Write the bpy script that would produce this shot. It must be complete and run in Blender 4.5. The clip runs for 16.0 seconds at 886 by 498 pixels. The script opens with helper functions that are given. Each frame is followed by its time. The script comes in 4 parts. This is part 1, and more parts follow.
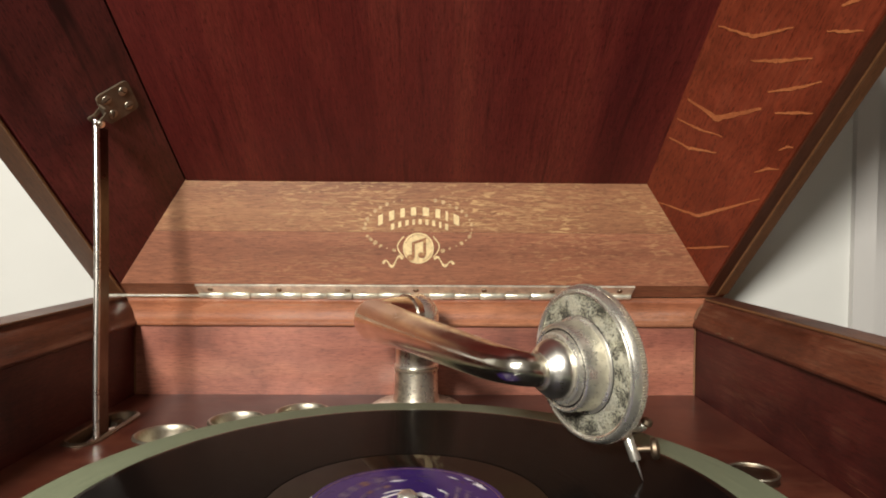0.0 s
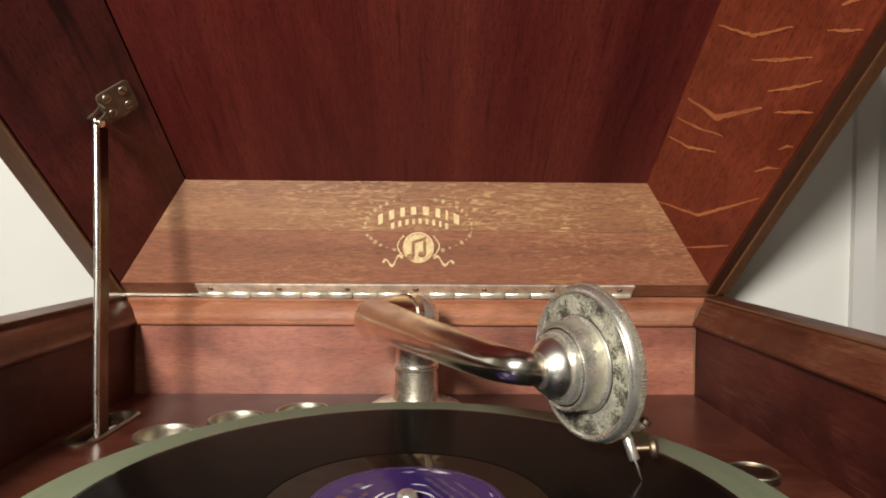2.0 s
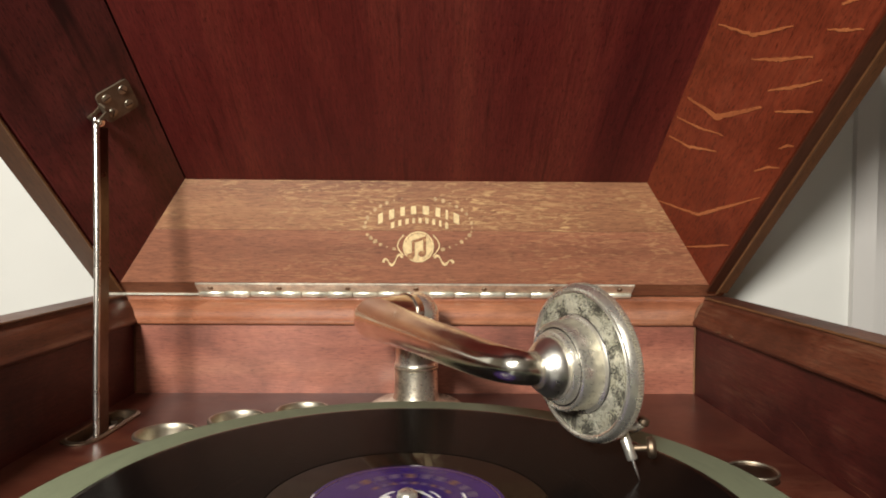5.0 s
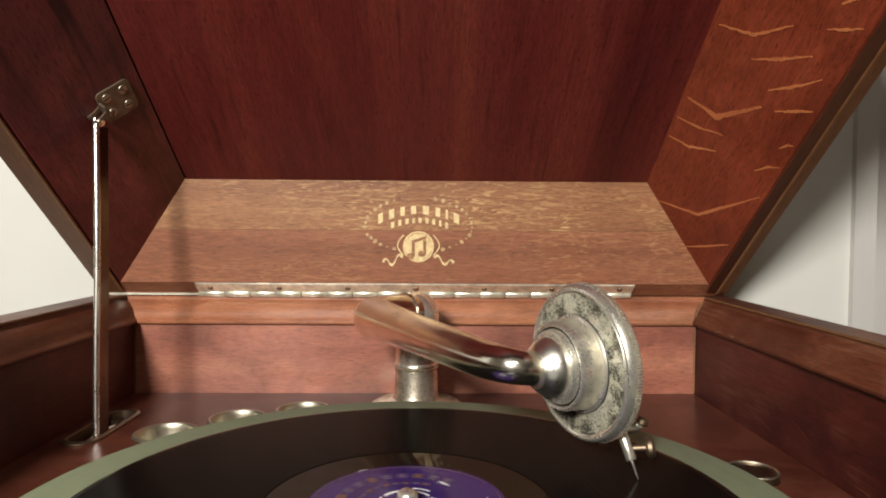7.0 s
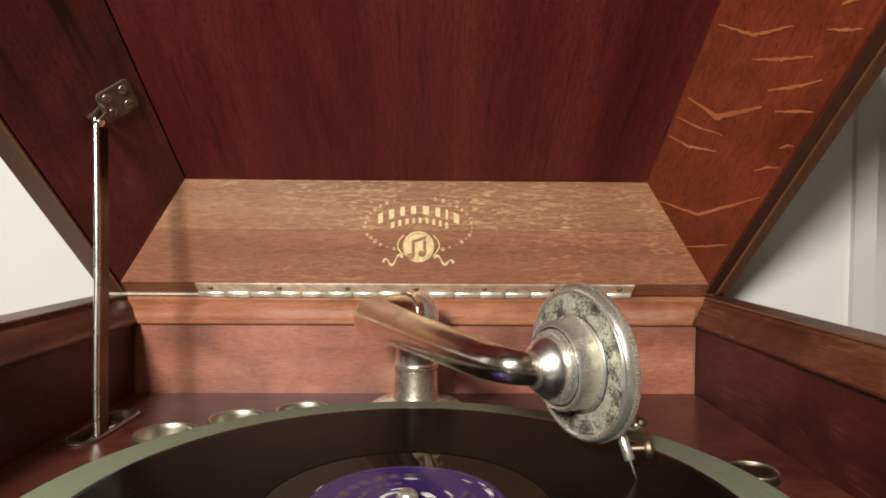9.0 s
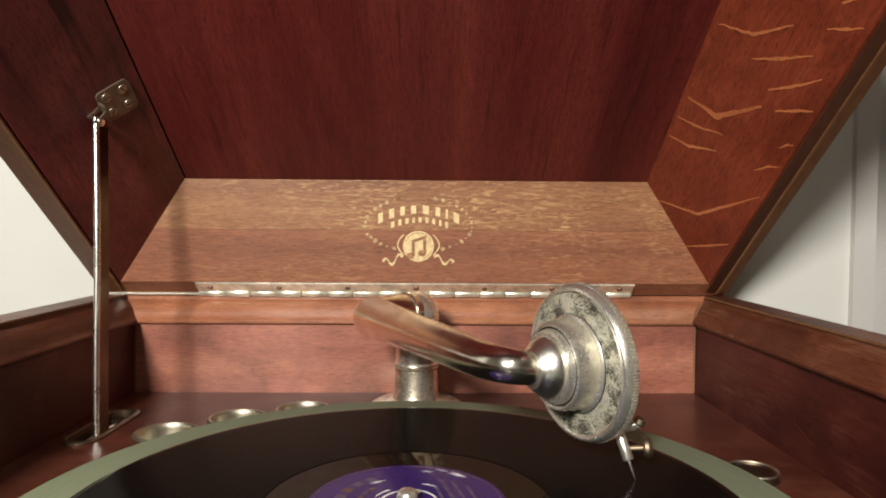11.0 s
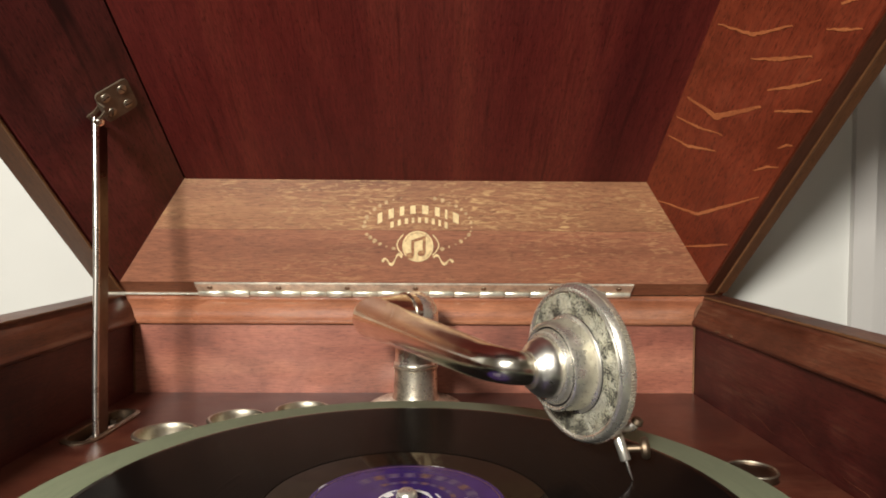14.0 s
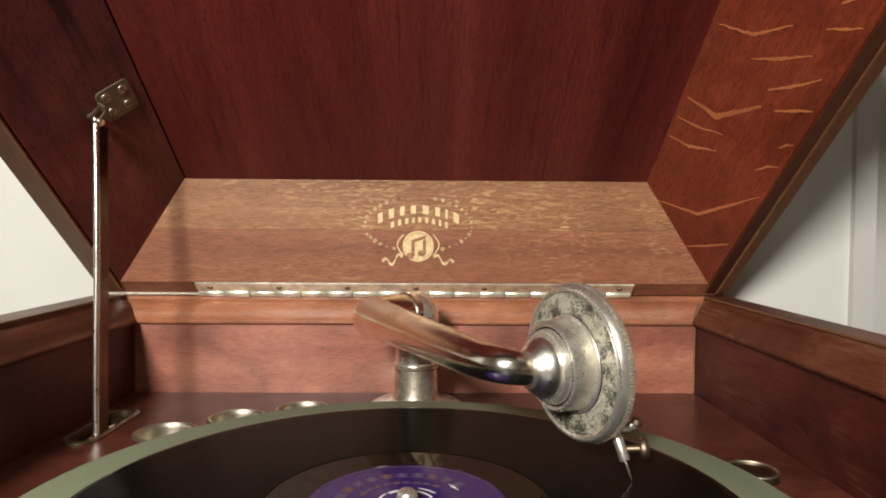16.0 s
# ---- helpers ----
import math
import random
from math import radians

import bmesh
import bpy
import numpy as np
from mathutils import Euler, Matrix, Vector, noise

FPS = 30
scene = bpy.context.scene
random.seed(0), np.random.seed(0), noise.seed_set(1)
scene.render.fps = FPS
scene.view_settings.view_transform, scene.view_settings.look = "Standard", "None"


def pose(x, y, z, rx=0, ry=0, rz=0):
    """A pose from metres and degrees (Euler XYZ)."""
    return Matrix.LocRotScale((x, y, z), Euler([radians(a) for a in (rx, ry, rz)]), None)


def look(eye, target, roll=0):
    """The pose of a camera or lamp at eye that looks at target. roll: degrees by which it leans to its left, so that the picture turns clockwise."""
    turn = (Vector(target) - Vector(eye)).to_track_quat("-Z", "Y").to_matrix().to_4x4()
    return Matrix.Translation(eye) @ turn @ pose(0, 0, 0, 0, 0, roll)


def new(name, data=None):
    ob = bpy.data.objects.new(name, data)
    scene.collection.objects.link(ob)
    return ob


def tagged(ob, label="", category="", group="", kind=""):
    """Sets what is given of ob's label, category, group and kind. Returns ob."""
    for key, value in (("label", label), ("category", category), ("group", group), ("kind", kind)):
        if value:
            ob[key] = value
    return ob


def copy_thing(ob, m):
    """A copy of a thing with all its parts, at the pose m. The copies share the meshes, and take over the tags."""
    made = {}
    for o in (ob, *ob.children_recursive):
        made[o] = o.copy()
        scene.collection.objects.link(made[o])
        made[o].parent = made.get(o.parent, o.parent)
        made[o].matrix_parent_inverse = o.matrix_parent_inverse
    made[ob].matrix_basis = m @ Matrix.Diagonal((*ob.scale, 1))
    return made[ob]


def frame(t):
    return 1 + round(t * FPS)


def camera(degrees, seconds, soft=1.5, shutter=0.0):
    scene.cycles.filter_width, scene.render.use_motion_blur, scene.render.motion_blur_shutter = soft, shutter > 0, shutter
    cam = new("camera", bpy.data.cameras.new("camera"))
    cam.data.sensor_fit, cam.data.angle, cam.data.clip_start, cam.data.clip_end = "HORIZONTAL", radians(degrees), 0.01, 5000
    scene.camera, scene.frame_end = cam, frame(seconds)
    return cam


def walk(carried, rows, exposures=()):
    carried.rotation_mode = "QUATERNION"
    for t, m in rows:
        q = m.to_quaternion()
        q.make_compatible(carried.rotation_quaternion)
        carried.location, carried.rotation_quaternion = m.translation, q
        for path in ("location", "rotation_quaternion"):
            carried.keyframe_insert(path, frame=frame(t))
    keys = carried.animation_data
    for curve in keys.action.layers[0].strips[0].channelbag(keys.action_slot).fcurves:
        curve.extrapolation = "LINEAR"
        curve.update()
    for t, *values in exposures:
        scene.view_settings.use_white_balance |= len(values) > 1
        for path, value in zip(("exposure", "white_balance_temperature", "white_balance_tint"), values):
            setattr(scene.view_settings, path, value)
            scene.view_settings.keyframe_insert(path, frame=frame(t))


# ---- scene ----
cam = camera(67.92, 16.0, soft=1.9, shutter=0.4)
ZB = 0.95                       # height of the motor board over the room's floor
EYE = (0.0086, -0.2403, ZB + 0.1321)


def cam_pose(up, left=0.0):
    """The steady view, nodding up and turning left by hundredths of a degree."""
    return pose(*EYE, 90 - 2.113 + up, 0, -0.969 + left) @ pose(0, 0, 0, 0, 0, 0.366)


walk(cam, [(0.0, cam_pose(0.125)), (0.5, cam_pose(0.105)), (1.0, cam_pose(0.07)), (1.5, cam_pose(0.06)), (3.0, cam_pose(0.055)), (4.0, cam_pose(0.03)),
           (6.5, cam_pose(-0.01)), (7.5, cam_pose(0.0)), (9.0, cam_pose(0.0)), (11.5, cam_pose(-0.045)), (12.5, cam_pose(-0.04, -0.01)),
           (13.0, cam_pose(-0.035, -0.05)), (14.5, cam_pose(-0.035, -0.05)), (15.5, cam_pose(-0.045, -0.02)), (16.0, cam_pose(-0.04, -0.02))],
     exposures=[(0.0, 0.0), (16.0, 0.0)])

K, SHIFT = 1.075, (-0.00065, 0.018)      # the cabinet's plan is drawn at 1 : 1.075


def grown(x, y, z):
    """A spot of the cabinet's plan, z over the motor board, in the room."""
    return Vector((K * x + SHIFT[0], K * y + SHIFT[1], ZB + K * z))


# ---------------------------------------------------------------- light
world = bpy.data.worlds.new("room_air")
scene.world = world
world.use_nodes = True
world.node_tree.nodes["Background"].inputs[0].default_value = (1.0, 0.9, 0.75, 1)
world.node_tree.nodes["Background"].inputs[1].default_value = 0.006


def area_lamp(name, eye, target, size, watts, colour):
    data = bpy.data.lights.new(name, "AREA")
    data.shape, data.size, data.energy, data.color = "DISK", size, watts, colour
    ob = new(name, data)
    ob.matrix_world = look(eye, target)
    return ob


WARM = (1.0, 0.965, 0.895)
# main light, placed by the cast shadows; its lamp is unseen
LAMP_A = (-0.40, -1.15, ZB + 0.66)
# unseen ceiling source, added as fill
LAMP_B = (0.0, -1.6, 2.42)
area_lamp("unseen_lamp_light", (LAMP_A[0], LAMP_A[1] + 0.0, LAMP_A[2]), (0, 0.2, ZB + 0.08), 0.24, 33, WARM)
area_lamp("added_ceiling_fill", (LAMP_B[0], LAMP_B[1], LAMP_B[2] - 0.06), (LAMP_B[0], LAMP_B[1] + 0.3, 0), 0.26, 4.0, WARM)


# ---------------------------------------------------------------- materials
class Nodes:
    """Short hand for a node material."""

    def __init__(self, name):
        self.mat = bpy.data.materials.new(name)
        self.mat.use_nodes = True
        self.tree = self.mat.node_tree
        self.bsdf = self.tree.nodes["Principled BSDF"]

    def add(self, kind, **inputs):
        n = self.tree.nodes.new(kind)
        for k, v in inputs.items():
            self.put(n.inputs[k.replace("_", " ")], v)
        return n

    def put(self, socket, v):
        if isinstance(v, bpy.types.NodeSocket):
            self.tree.links.new(v, socket)
        else:
            socket.default_value = v

    def mapped(self, scale, rot=(0, 0, 0), loc=(0, 0, 0)):
        tc = self.add("ShaderNodeTexCoord")
        m = self.add("ShaderNodeMapping", Scale=scale, Rotation=rot, Location=loc)
        self.tree.links.new(tc.outputs["Object"], m.inputs["Vector"])
        return m.outputs[0]

    def noise(self, vec, scale, detail=4.0, rough=0.55, dist=0.0):
        return self.add("ShaderNodeTexNoise", Vector=vec, Scale=scale, Detail=detail, Roughness=rough, Distortion=dist).outputs["Fac"]

    def ramp(self, fac, *stops):
        n = self.add("ShaderNodeValToRGB", Fac=fac)
        el = n.color_ramp.elements
        while len(el) < len(stops):
            el.new(0.5)
        for e, (pos, c) in zip(el, stops):
            e.position = pos
            e.color = (c, c, c, 1) if isinstance(c, (int, float)) else (*c, 1)
        return n.outputs["Color"]

    def mix(self, fac, a, b, blend="MIX"):
        n = self.tree.nodes.new("ShaderNodeMix")
        n.data_type, n.blend_type = "RGBA", blend
        for i, v in ((0, fac), (6, a), (7, b)):
            if isinstance(v, tuple):
                v = (*v, 1)
            self.put(n.inputs[i], v)
        return n.outputs[2]

    def bump(self, height, strength, distance):
        n = self.add("ShaderNodeBump", Height=height, Strength=strength, Distance=distance)
        self.tree.links.new(n.outputs[0], self.bsdf.inputs["Normal"])

    def set(self, **inputs):
        for k, v in inputs.items():
            if isinstance(v, tuple) and len(v) == 3:
                v = (*v, 1)
            self.put(self.bsdf.inputs[k.replace("_", " ")], v)
        return self.mat


def wood(name, dark, mid, light, along, seed=0.0, fleck=0.0, fleck_colour=(0.5, 0.27, 0.1), rough=0.36, coat=0.12, skew=0.0, pores=0.5, streaks=0.0, gloss=0.5, scuffs=0.0, turn=0.3, grain=210):
    """Varnished hardwood: bands of tone, fine fibres and open pores that run along one axis, with pale ray flecks across and rubbed spots if wanted."""
    n = Nodes(name)
    a = "xyz".index(along)

    def stretch(cross, length):
        return tuple(length if i == a else cross for i in range(3))
    rot = (0, 0, skew)
    bands = n.noise(n.mapped(stretch(16, 1.6), rot, (seed, seed * 2, 0)), 1.0, 5.0, 0.6, 0.6)
    col = n.ramp(bands, (0.30, dark), (0.52, mid), (0.75, light))
    fibre = n.noise(n.mapped(stretch(900, 85), rot, (seed, 0, seed)), 1.0, 3.0, 0.7)
    col = n.mix(0.75, col, n.ramp(fibre, (0.25, 0.55), (0.75, 1.35)), "MULTIPLY")
    pore = n.noise(n.mapped(stretch(1500, 210), rot, (0, seed, 0)), 1.0, 2.0, 0.5)
    pit = n.ramp(pore, (0.33, 0.0), (0.43, 1.0))
    col = n.mix(pores, col, n.mix(1.0, col, n.mix(pit, (0.35, 0.3, 0.3), (1, 1, 1)), "MULTIPLY"))
    if streaks:
        long = n.noise(n.mapped(stretch(grain, grain / 19), rot, (seed, 1, seed)), 1.0, 3.0, 0.6, 0.4)
        col = n.mix(n.ramp(long, (0.30, streaks), (0.42, 0.0)), col, tuple(c * 0.45 for c in dark))
        col = n.mix(n.ramp(long, (0.60, 0.0), (0.74, streaks * 0.5)), col, light)
    if fleck:
        f = n.noise(n.mapped(stretch(480, 85), (0, 0, skew + turn), (seed, 3, 0)), 1.0, 3.0, 0.6, 1.2)
        area = n.noise(n.mapped((12, 12, 18), (0, 0, 0), (0, seed, 5)), 1.0, 2.0)
        m = n.mix(1.0, n.ramp(f, (0.50, 0.0), (0.64, 1.0)), n.ramp(area, (0.42, 0.0), (0.62, 1.0)), "MULTIPLY")
        k = n.add("ShaderNodeMath", Value=m)
        k.operation = "MULTIPLY"
        k.inputs[1].default_value = fleck
        n.tree.links.new(m, k.inputs[0])
        col = n.mix(k.outputs[0], col, fleck_colour)
    wear = n.noise(n.mapped((9, 9, 9)), 1.0, 4.0, 0.6)
    if scuffs:
        # rubbed varnish: cloudy patches broken up by fine scratches, and a slow drift of tone
        cloud = n.noise(n.mapped((14, 14, 20), loc=(seed, 4, 2)), 1.0, 5.0, 0.65, 0.8)
        hair = n.noise(n.mapped(stretch(520, 30), (0.25, 0, 0.2), (1, seed, 2)), 1.0, 4.0, 0.7, 0.6)
        col = n.mix(1.0, col, n.ramp(cloud, (0.32, 0.62), (0.66, 1.22)), "MULTIPLY")
        rub = n.mix(1.0, n.ramp(cloud, (0.50, 0.0), (0.66, scuffs)), n.ramp(hair, (0.44, 0.0), (0.66, 1.0)), "MULTIPLY")
        col = n.mix(rub, col, (0.26, 0.135, 0.075))
    n.bump(n.mix(0.4, fibre, pit), 0.13, 0.0005)
    return n.set(Base_Color=col, Roughness=n.ramp(wear, (0.3, rough - 0.07), (0.7, rough + 0.12)), Coat_Weight=coat, Coat_Roughness=0.2, IOR=1.5, Specular_IOR_Level=gloss)


def metal(name, colour, rough, tarnish=(0.3, 0.24, 0.15), amount=0.35, scale=60.0, bump=0.05, metallic=1.0, specks=0.0, scratches=0.0):
    n = Nodes(name)
    big = n.noise(n.mapped((scale,) * 3), 1.0, 5.0, 0.65)
    small = n.noise(n.mapped((scale * 12,) * 3), 1.0, 3.0, 0.6)
    col = n.mix(n.ramp(big, (0.48, 0.0), (0.75, amount)), colour, tarnish)
    if specks:
        dots = n.noise(n.mapped((scale * 9,) * 3, loc=(5, 2, 1)), 1.0, 2.0, 0.5)
        col = n.mix(n.ramp(dots, (0.62, 0.0), (0.67, specks)), col, (0.10, 0.07, 0.04))
    if bump:
        n.bump(small, bump, 0.0003)
    shine = n.ramp(big, (0.3, rough), (0.75, rough + 0.16))
    if scratches:
        # short rubs that run along and across the tube
        lines = n.noise(n.mapped((60, 60, 900), (0.3, 0.5, 0.6)), 1.0, 3.0, 0.7, 0.5)
        shine = n.mix(n.ramp(lines, (0.56, 0.0), (0.70, scratches)), shine, (0.42, 0.42, 0.42))
    return n.set(Base_Color=col, Metallic=metallic, Roughness=shine)


def pitted_metal(name):
    """Nickel gone grey, with dark pits in clusters."""
    n = Nodes(name)
    big = n.noise(n.mapped((110,) * 3, loc=(3, 1, 7)), 1.0, 4.0, 0.6)
    fine = n.noise(n.mapped((1300,) * 3), 1.0, 4.0, 0.8)
    haze = n.noise(n.mapped((150,) * 3, loc=(1, 6, 2)), 1.0, 4.0, 0.7)
    both = n.mix(0.58, big, fine)
    rust = n.ramp(both, (0.490, 0.0), (0.522, 1.0))
    grey = n.mix(n.ramp(fine, (0.35, 0.0), (0.62, 1.0)), (0.33, 0.32, 0.23), (0.86, 0.83, 0.70))
    grey = n.mix(n.ramp(haze, (0.45, 0.0), (0.65, 0.7)), grey, (0.50, 0.47, 0.33))
    n.bump(n.ramp(both, (0.47, 1.0), (0.56, 0.0)), 0.7, 0.0006)
    return n.set(Base_Color=n.mix(rust, grey, (0.032, 0.028, 0.018)), Metallic=n.ramp(both, (0.48, 0.80), (0.54, 0.05)),
                 Roughness=n.ramp(both, (0.40, 0.28), (0.56, 0.7)))


def plain(name, colour, rough=0.5, metallic=0.0, scale=40.0, vary=0.25, bump=0.1):
    n = Nodes(name)
    f = n.noise(n.mapped((scale,) * 3), 1.0, 5.0, 0.6)
    n.bump(f, bump, 0.001)
    return n.set(Base_Color=n.mix(1.0, colour, n.ramp(f, (0.25, 1 - vary), (0.75, 1 + vary)), "MULTIPLY"), Roughness=rough, Metallic=metallic)


def glow(name, colour, strength):
    n = Nodes(name)
    return n.set(Base_Color=colour, Emission_Color=colour, Emission_Strength=strength)


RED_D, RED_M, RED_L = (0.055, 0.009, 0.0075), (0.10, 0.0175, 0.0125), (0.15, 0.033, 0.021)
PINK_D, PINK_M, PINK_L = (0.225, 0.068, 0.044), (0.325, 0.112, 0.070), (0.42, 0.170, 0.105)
# back board: lamp sheen on the mahogany is put into this paler colour
wood_back_lit = wood("mahogany_back_lit", PINK_D, PINK_M, PINK_L, "x", 1.0, rough=0.42, coat=0.2, gloss=0.6, scuffs=0.15)
# back moulding: its gloss highlights are put into a paler tone
wood_cove_lit = wood("mahogany_moulding_lit", (0.23, 0.075, 0.038), (0.35, 0.130, 0.065), (0.48, 0.215, 0.110), "x", 2.0, rough=0.32, coat=0.25, gloss=0.6, scuffs=0.6)
# side boards: same mahogany, the well's shade put into a darker colour
wood_side_shaded = wood("mahogany_side_shaded", tuple(0.74 * c for c in RED_D), tuple(0.74 * c for c in RED_M), tuple(0.74 * c for c in RED_L), "y", 3.0, rough=0.42, coat=0.05, gloss=0.3, scuffs=0.22)
# side mouldings: same wood, with their shade put into the tone
wood_cove_shaded = wood("mahogany_moulding_shaded", (0.080, 0.022, 0.011), (0.125, 0.036, 0.018), (0.18, 0.060, 0.029), "y", 4.0, rough=0.42, coat=0.05, gloss=0.3, scuffs=0.7)
wood_board = wood("mahogany_motor_board", (0.058, 0.0135, 0.0085), (0.092, 0.0235, 0.0135), (0.125, 0.037, 0.020), "x", 5.0, rough=0.32, coat=0.12, gloss=0.4, scuffs=0.3)
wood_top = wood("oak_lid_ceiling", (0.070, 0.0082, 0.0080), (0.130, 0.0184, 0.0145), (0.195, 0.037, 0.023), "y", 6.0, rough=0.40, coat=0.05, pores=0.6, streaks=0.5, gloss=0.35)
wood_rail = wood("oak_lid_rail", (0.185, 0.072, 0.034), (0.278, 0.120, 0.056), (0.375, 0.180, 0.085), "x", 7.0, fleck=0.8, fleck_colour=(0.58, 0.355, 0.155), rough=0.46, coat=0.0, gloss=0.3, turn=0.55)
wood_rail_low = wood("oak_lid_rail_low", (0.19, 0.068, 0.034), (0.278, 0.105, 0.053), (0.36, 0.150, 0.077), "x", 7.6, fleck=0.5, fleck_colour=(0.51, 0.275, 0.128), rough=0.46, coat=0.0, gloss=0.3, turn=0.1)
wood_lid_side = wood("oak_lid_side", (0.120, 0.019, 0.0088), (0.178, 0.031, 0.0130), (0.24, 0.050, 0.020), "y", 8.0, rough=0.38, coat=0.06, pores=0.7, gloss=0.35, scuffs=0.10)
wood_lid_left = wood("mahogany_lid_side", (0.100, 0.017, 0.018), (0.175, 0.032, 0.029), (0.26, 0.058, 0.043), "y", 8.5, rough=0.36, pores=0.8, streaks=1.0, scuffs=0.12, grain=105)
wood_fleck = wood("oak_ray_fleck", (0.34, 0.092, 0.033), (0.47, 0.148, 0.052), (0.58, 0.21, 0.078), "x", 9.0, rough=0.34)
wood_rim = wood("oak_rim", (0.045, 0.014, 0.007), (0.075, 0.025, 0.012), (0.11, 0.04, 0.018), "y", 10.0)
wood_outer_rim = wood("oak_outer_rim", (0.07, 0.026, 0.011), (0.12, 0.048, 0.019), (0.17, 0.072, 0.03), "y", 10.5)
wood_edge = wood("oak_worn_edge", (0.13, 0.055, 0.022), (0.21, 0.098, 0.040), (0.30, 0.15, 0.062), "y", 11.0)
wood_worn = wood("bare_worn_oak", (0.15, 0.072, 0.040), (0.21, 0.105, 0.060), (0.27, 0.14, 0.08), "y", 12.0, rough=0.6, coat=0.0, gloss=0.2)
nickel = metal("polished_nickel", (0.92, 0.88, 0.78), 0.12, (0.45, 0.40, 0.28), amount=0.35, scale=45.0, bump=0.0, scratches=0.15)
nickel_satin = metal("satin_nickel", (0.97, 0.94, 0.85), 0.26, (0.50, 0.44, 0.31), amount=0.35, scale=70.0)
nickel_dull = metal("worn_nickel", (0.98, 0.94, 0.83), 0.21, (0.58, 0.50, 0.35), amount=0.5, scale=95.0, metallic=0.9, specks=0.45)
nickel_pit = pitted_metal("pitted_nickel")
brass = plain("dull_brass_plate", (0.72, 0.68, 0.55), 0.30, 0.65, scale=140, vary=0.45)
tarnished = metal("tarnished_nickel", (0.84, 0.78, 0.63), 0.24, (0.22, 0.16, 0.09), 1.0, 130, metallic=0.92, specks=0.8)
cup_metal = metal("dull_cup_nickel", (0.46, 0.42, 0.33), 0.36, (0.22, 0.17, 0.10), 0.8, 110)
bowl_metal = metal("brown_bowl_metal", (0.13, 0.09, 0.065), 0.35, amount=0.5)
bracket_metal = plain("dark_nickel", (0.19, 0.145, 0.10), 0.3, 0.5, scale=120, vary=0.4)
bronze = metal("dark_bronze", (0.22, 0.16, 0.11), 0.42, amount=0.6)
steel = metal("bright_steel", (0.74, 0.70, 0.64), 0.22, amount=0.3)
# the dark well that the bar mirrors is put into this colour
bar_dark_mirror = metal("bar_steel_dark_mirror", (0.13, 0.10, 0.066), 0.26, (0.07, 0.05, 0.03), 0.7, 80)
black_iron = plain("black_iron", (0.012, 0.009, 0.008), 0.5)
felt = plain("green_felt", (0.205, 0.230, 0.135), 0.95, scale=500, vary=0.35, bump=0.5)
gold = plain("gold_leaf", (0.70, 0.52, 0.27), 0.42, 0.15, scale=300, vary=0.3)
label_blue = plain("blue_violet_paper", (0.026, 0.010, 0.105), 0.16, scale=120, vary=0.2, bump=0.0)
label_blue.node_tree.nodes["Principled BSDF"].inputs["Specular IOR Level"].default_value = 0.25
silver_ink = plain("silver_ink", (0.82, 0.80, 0.78), 0.3, 0.0, scale=200)
dim_ink = plain("tarnished_ink", (0.105, 0.075, 0.13), 0.4, 0.1, scale=200)
gold_worn = plain("worn_gold_leaf", (0.48, 0.31, 0.15), 0.5, 0.1, scale=400, vary=0.5)
gold_ink = plain("gold_ink", (0.17, 0.09, 0.065), 0.4, 0.3, scale=200)
wall_paint = plain("cream_wall_paint", (0.63, 0.625, 0.58), 0.8, scale=6, vary=0.04, bump=0.15)
# for walls and ceiling out of view; darker tone keeps bounced light low
tan_low_bounce = plain("tan_low_bounce_paint", (0.46, 0.43, 0.37), 0.8, scale=6, vary=0.06)
floor_mat = wood("floor_boards", (0.12, 0.06, 0.03), (0.2, 0.1, 0.05), (0.27, 0.14, 0.07), "y", 13.0)
trim_paint = plain("pale_trim_paint", (0.55, 0.53, 0.50), 0.45, scale=8, vary=0.05)


def shellac(name, rough, colour, gloss):
    """Black shellac whose fine grooves blur what they mirror along the radius."""
    n = Nodes(name)
    f = n.noise(n.mapped((30, 30, 30)), 1.0, 4.0, 0.6)
    tc = n.add("ShaderNodeTexCoord")
    ln = n.add("ShaderNodeVectorMath", )
    ln.operation = "LENGTH"
    n.tree.links.new(tc.outputs["Object"], ln.inputs[0])
    ring = n.add("ShaderNodeTexNoise")
    ring.noise_dimensions = "1D"
    n.put(ring.inputs["W"], ln.outputs["Value"])
    n.put(ring.inputs["Scale"], 900.0)
    n.put(ring.inputs["Detail"], 5.0)
    # the brown of the mirrored wood is put into the specular tint
    return n.set(Base_Color=n.mix(ring.outputs["Fac"], colour, tuple(c * 2.2 for c in colour)), Roughness=n.ramp(f, (0.3, rough), (0.7, rough + 0.05)), IOR=1.5, Specular_IOR_Level=gloss, Specular_Tint=(1.0, 0.86, 0.70, 1.0))


shellac_groove = shellac("grooved_shellac", 0.15, (0.004, 0.003, 0.0026), 0.012)
shellac_smooth = shellac("smooth_shellac", 0.02, (0.005, 0.0035, 0.0025), 0.07)
shellac_edge = shellac("edge_shellac", 0.06, (0.006, 0.004, 0.003), 0.10)


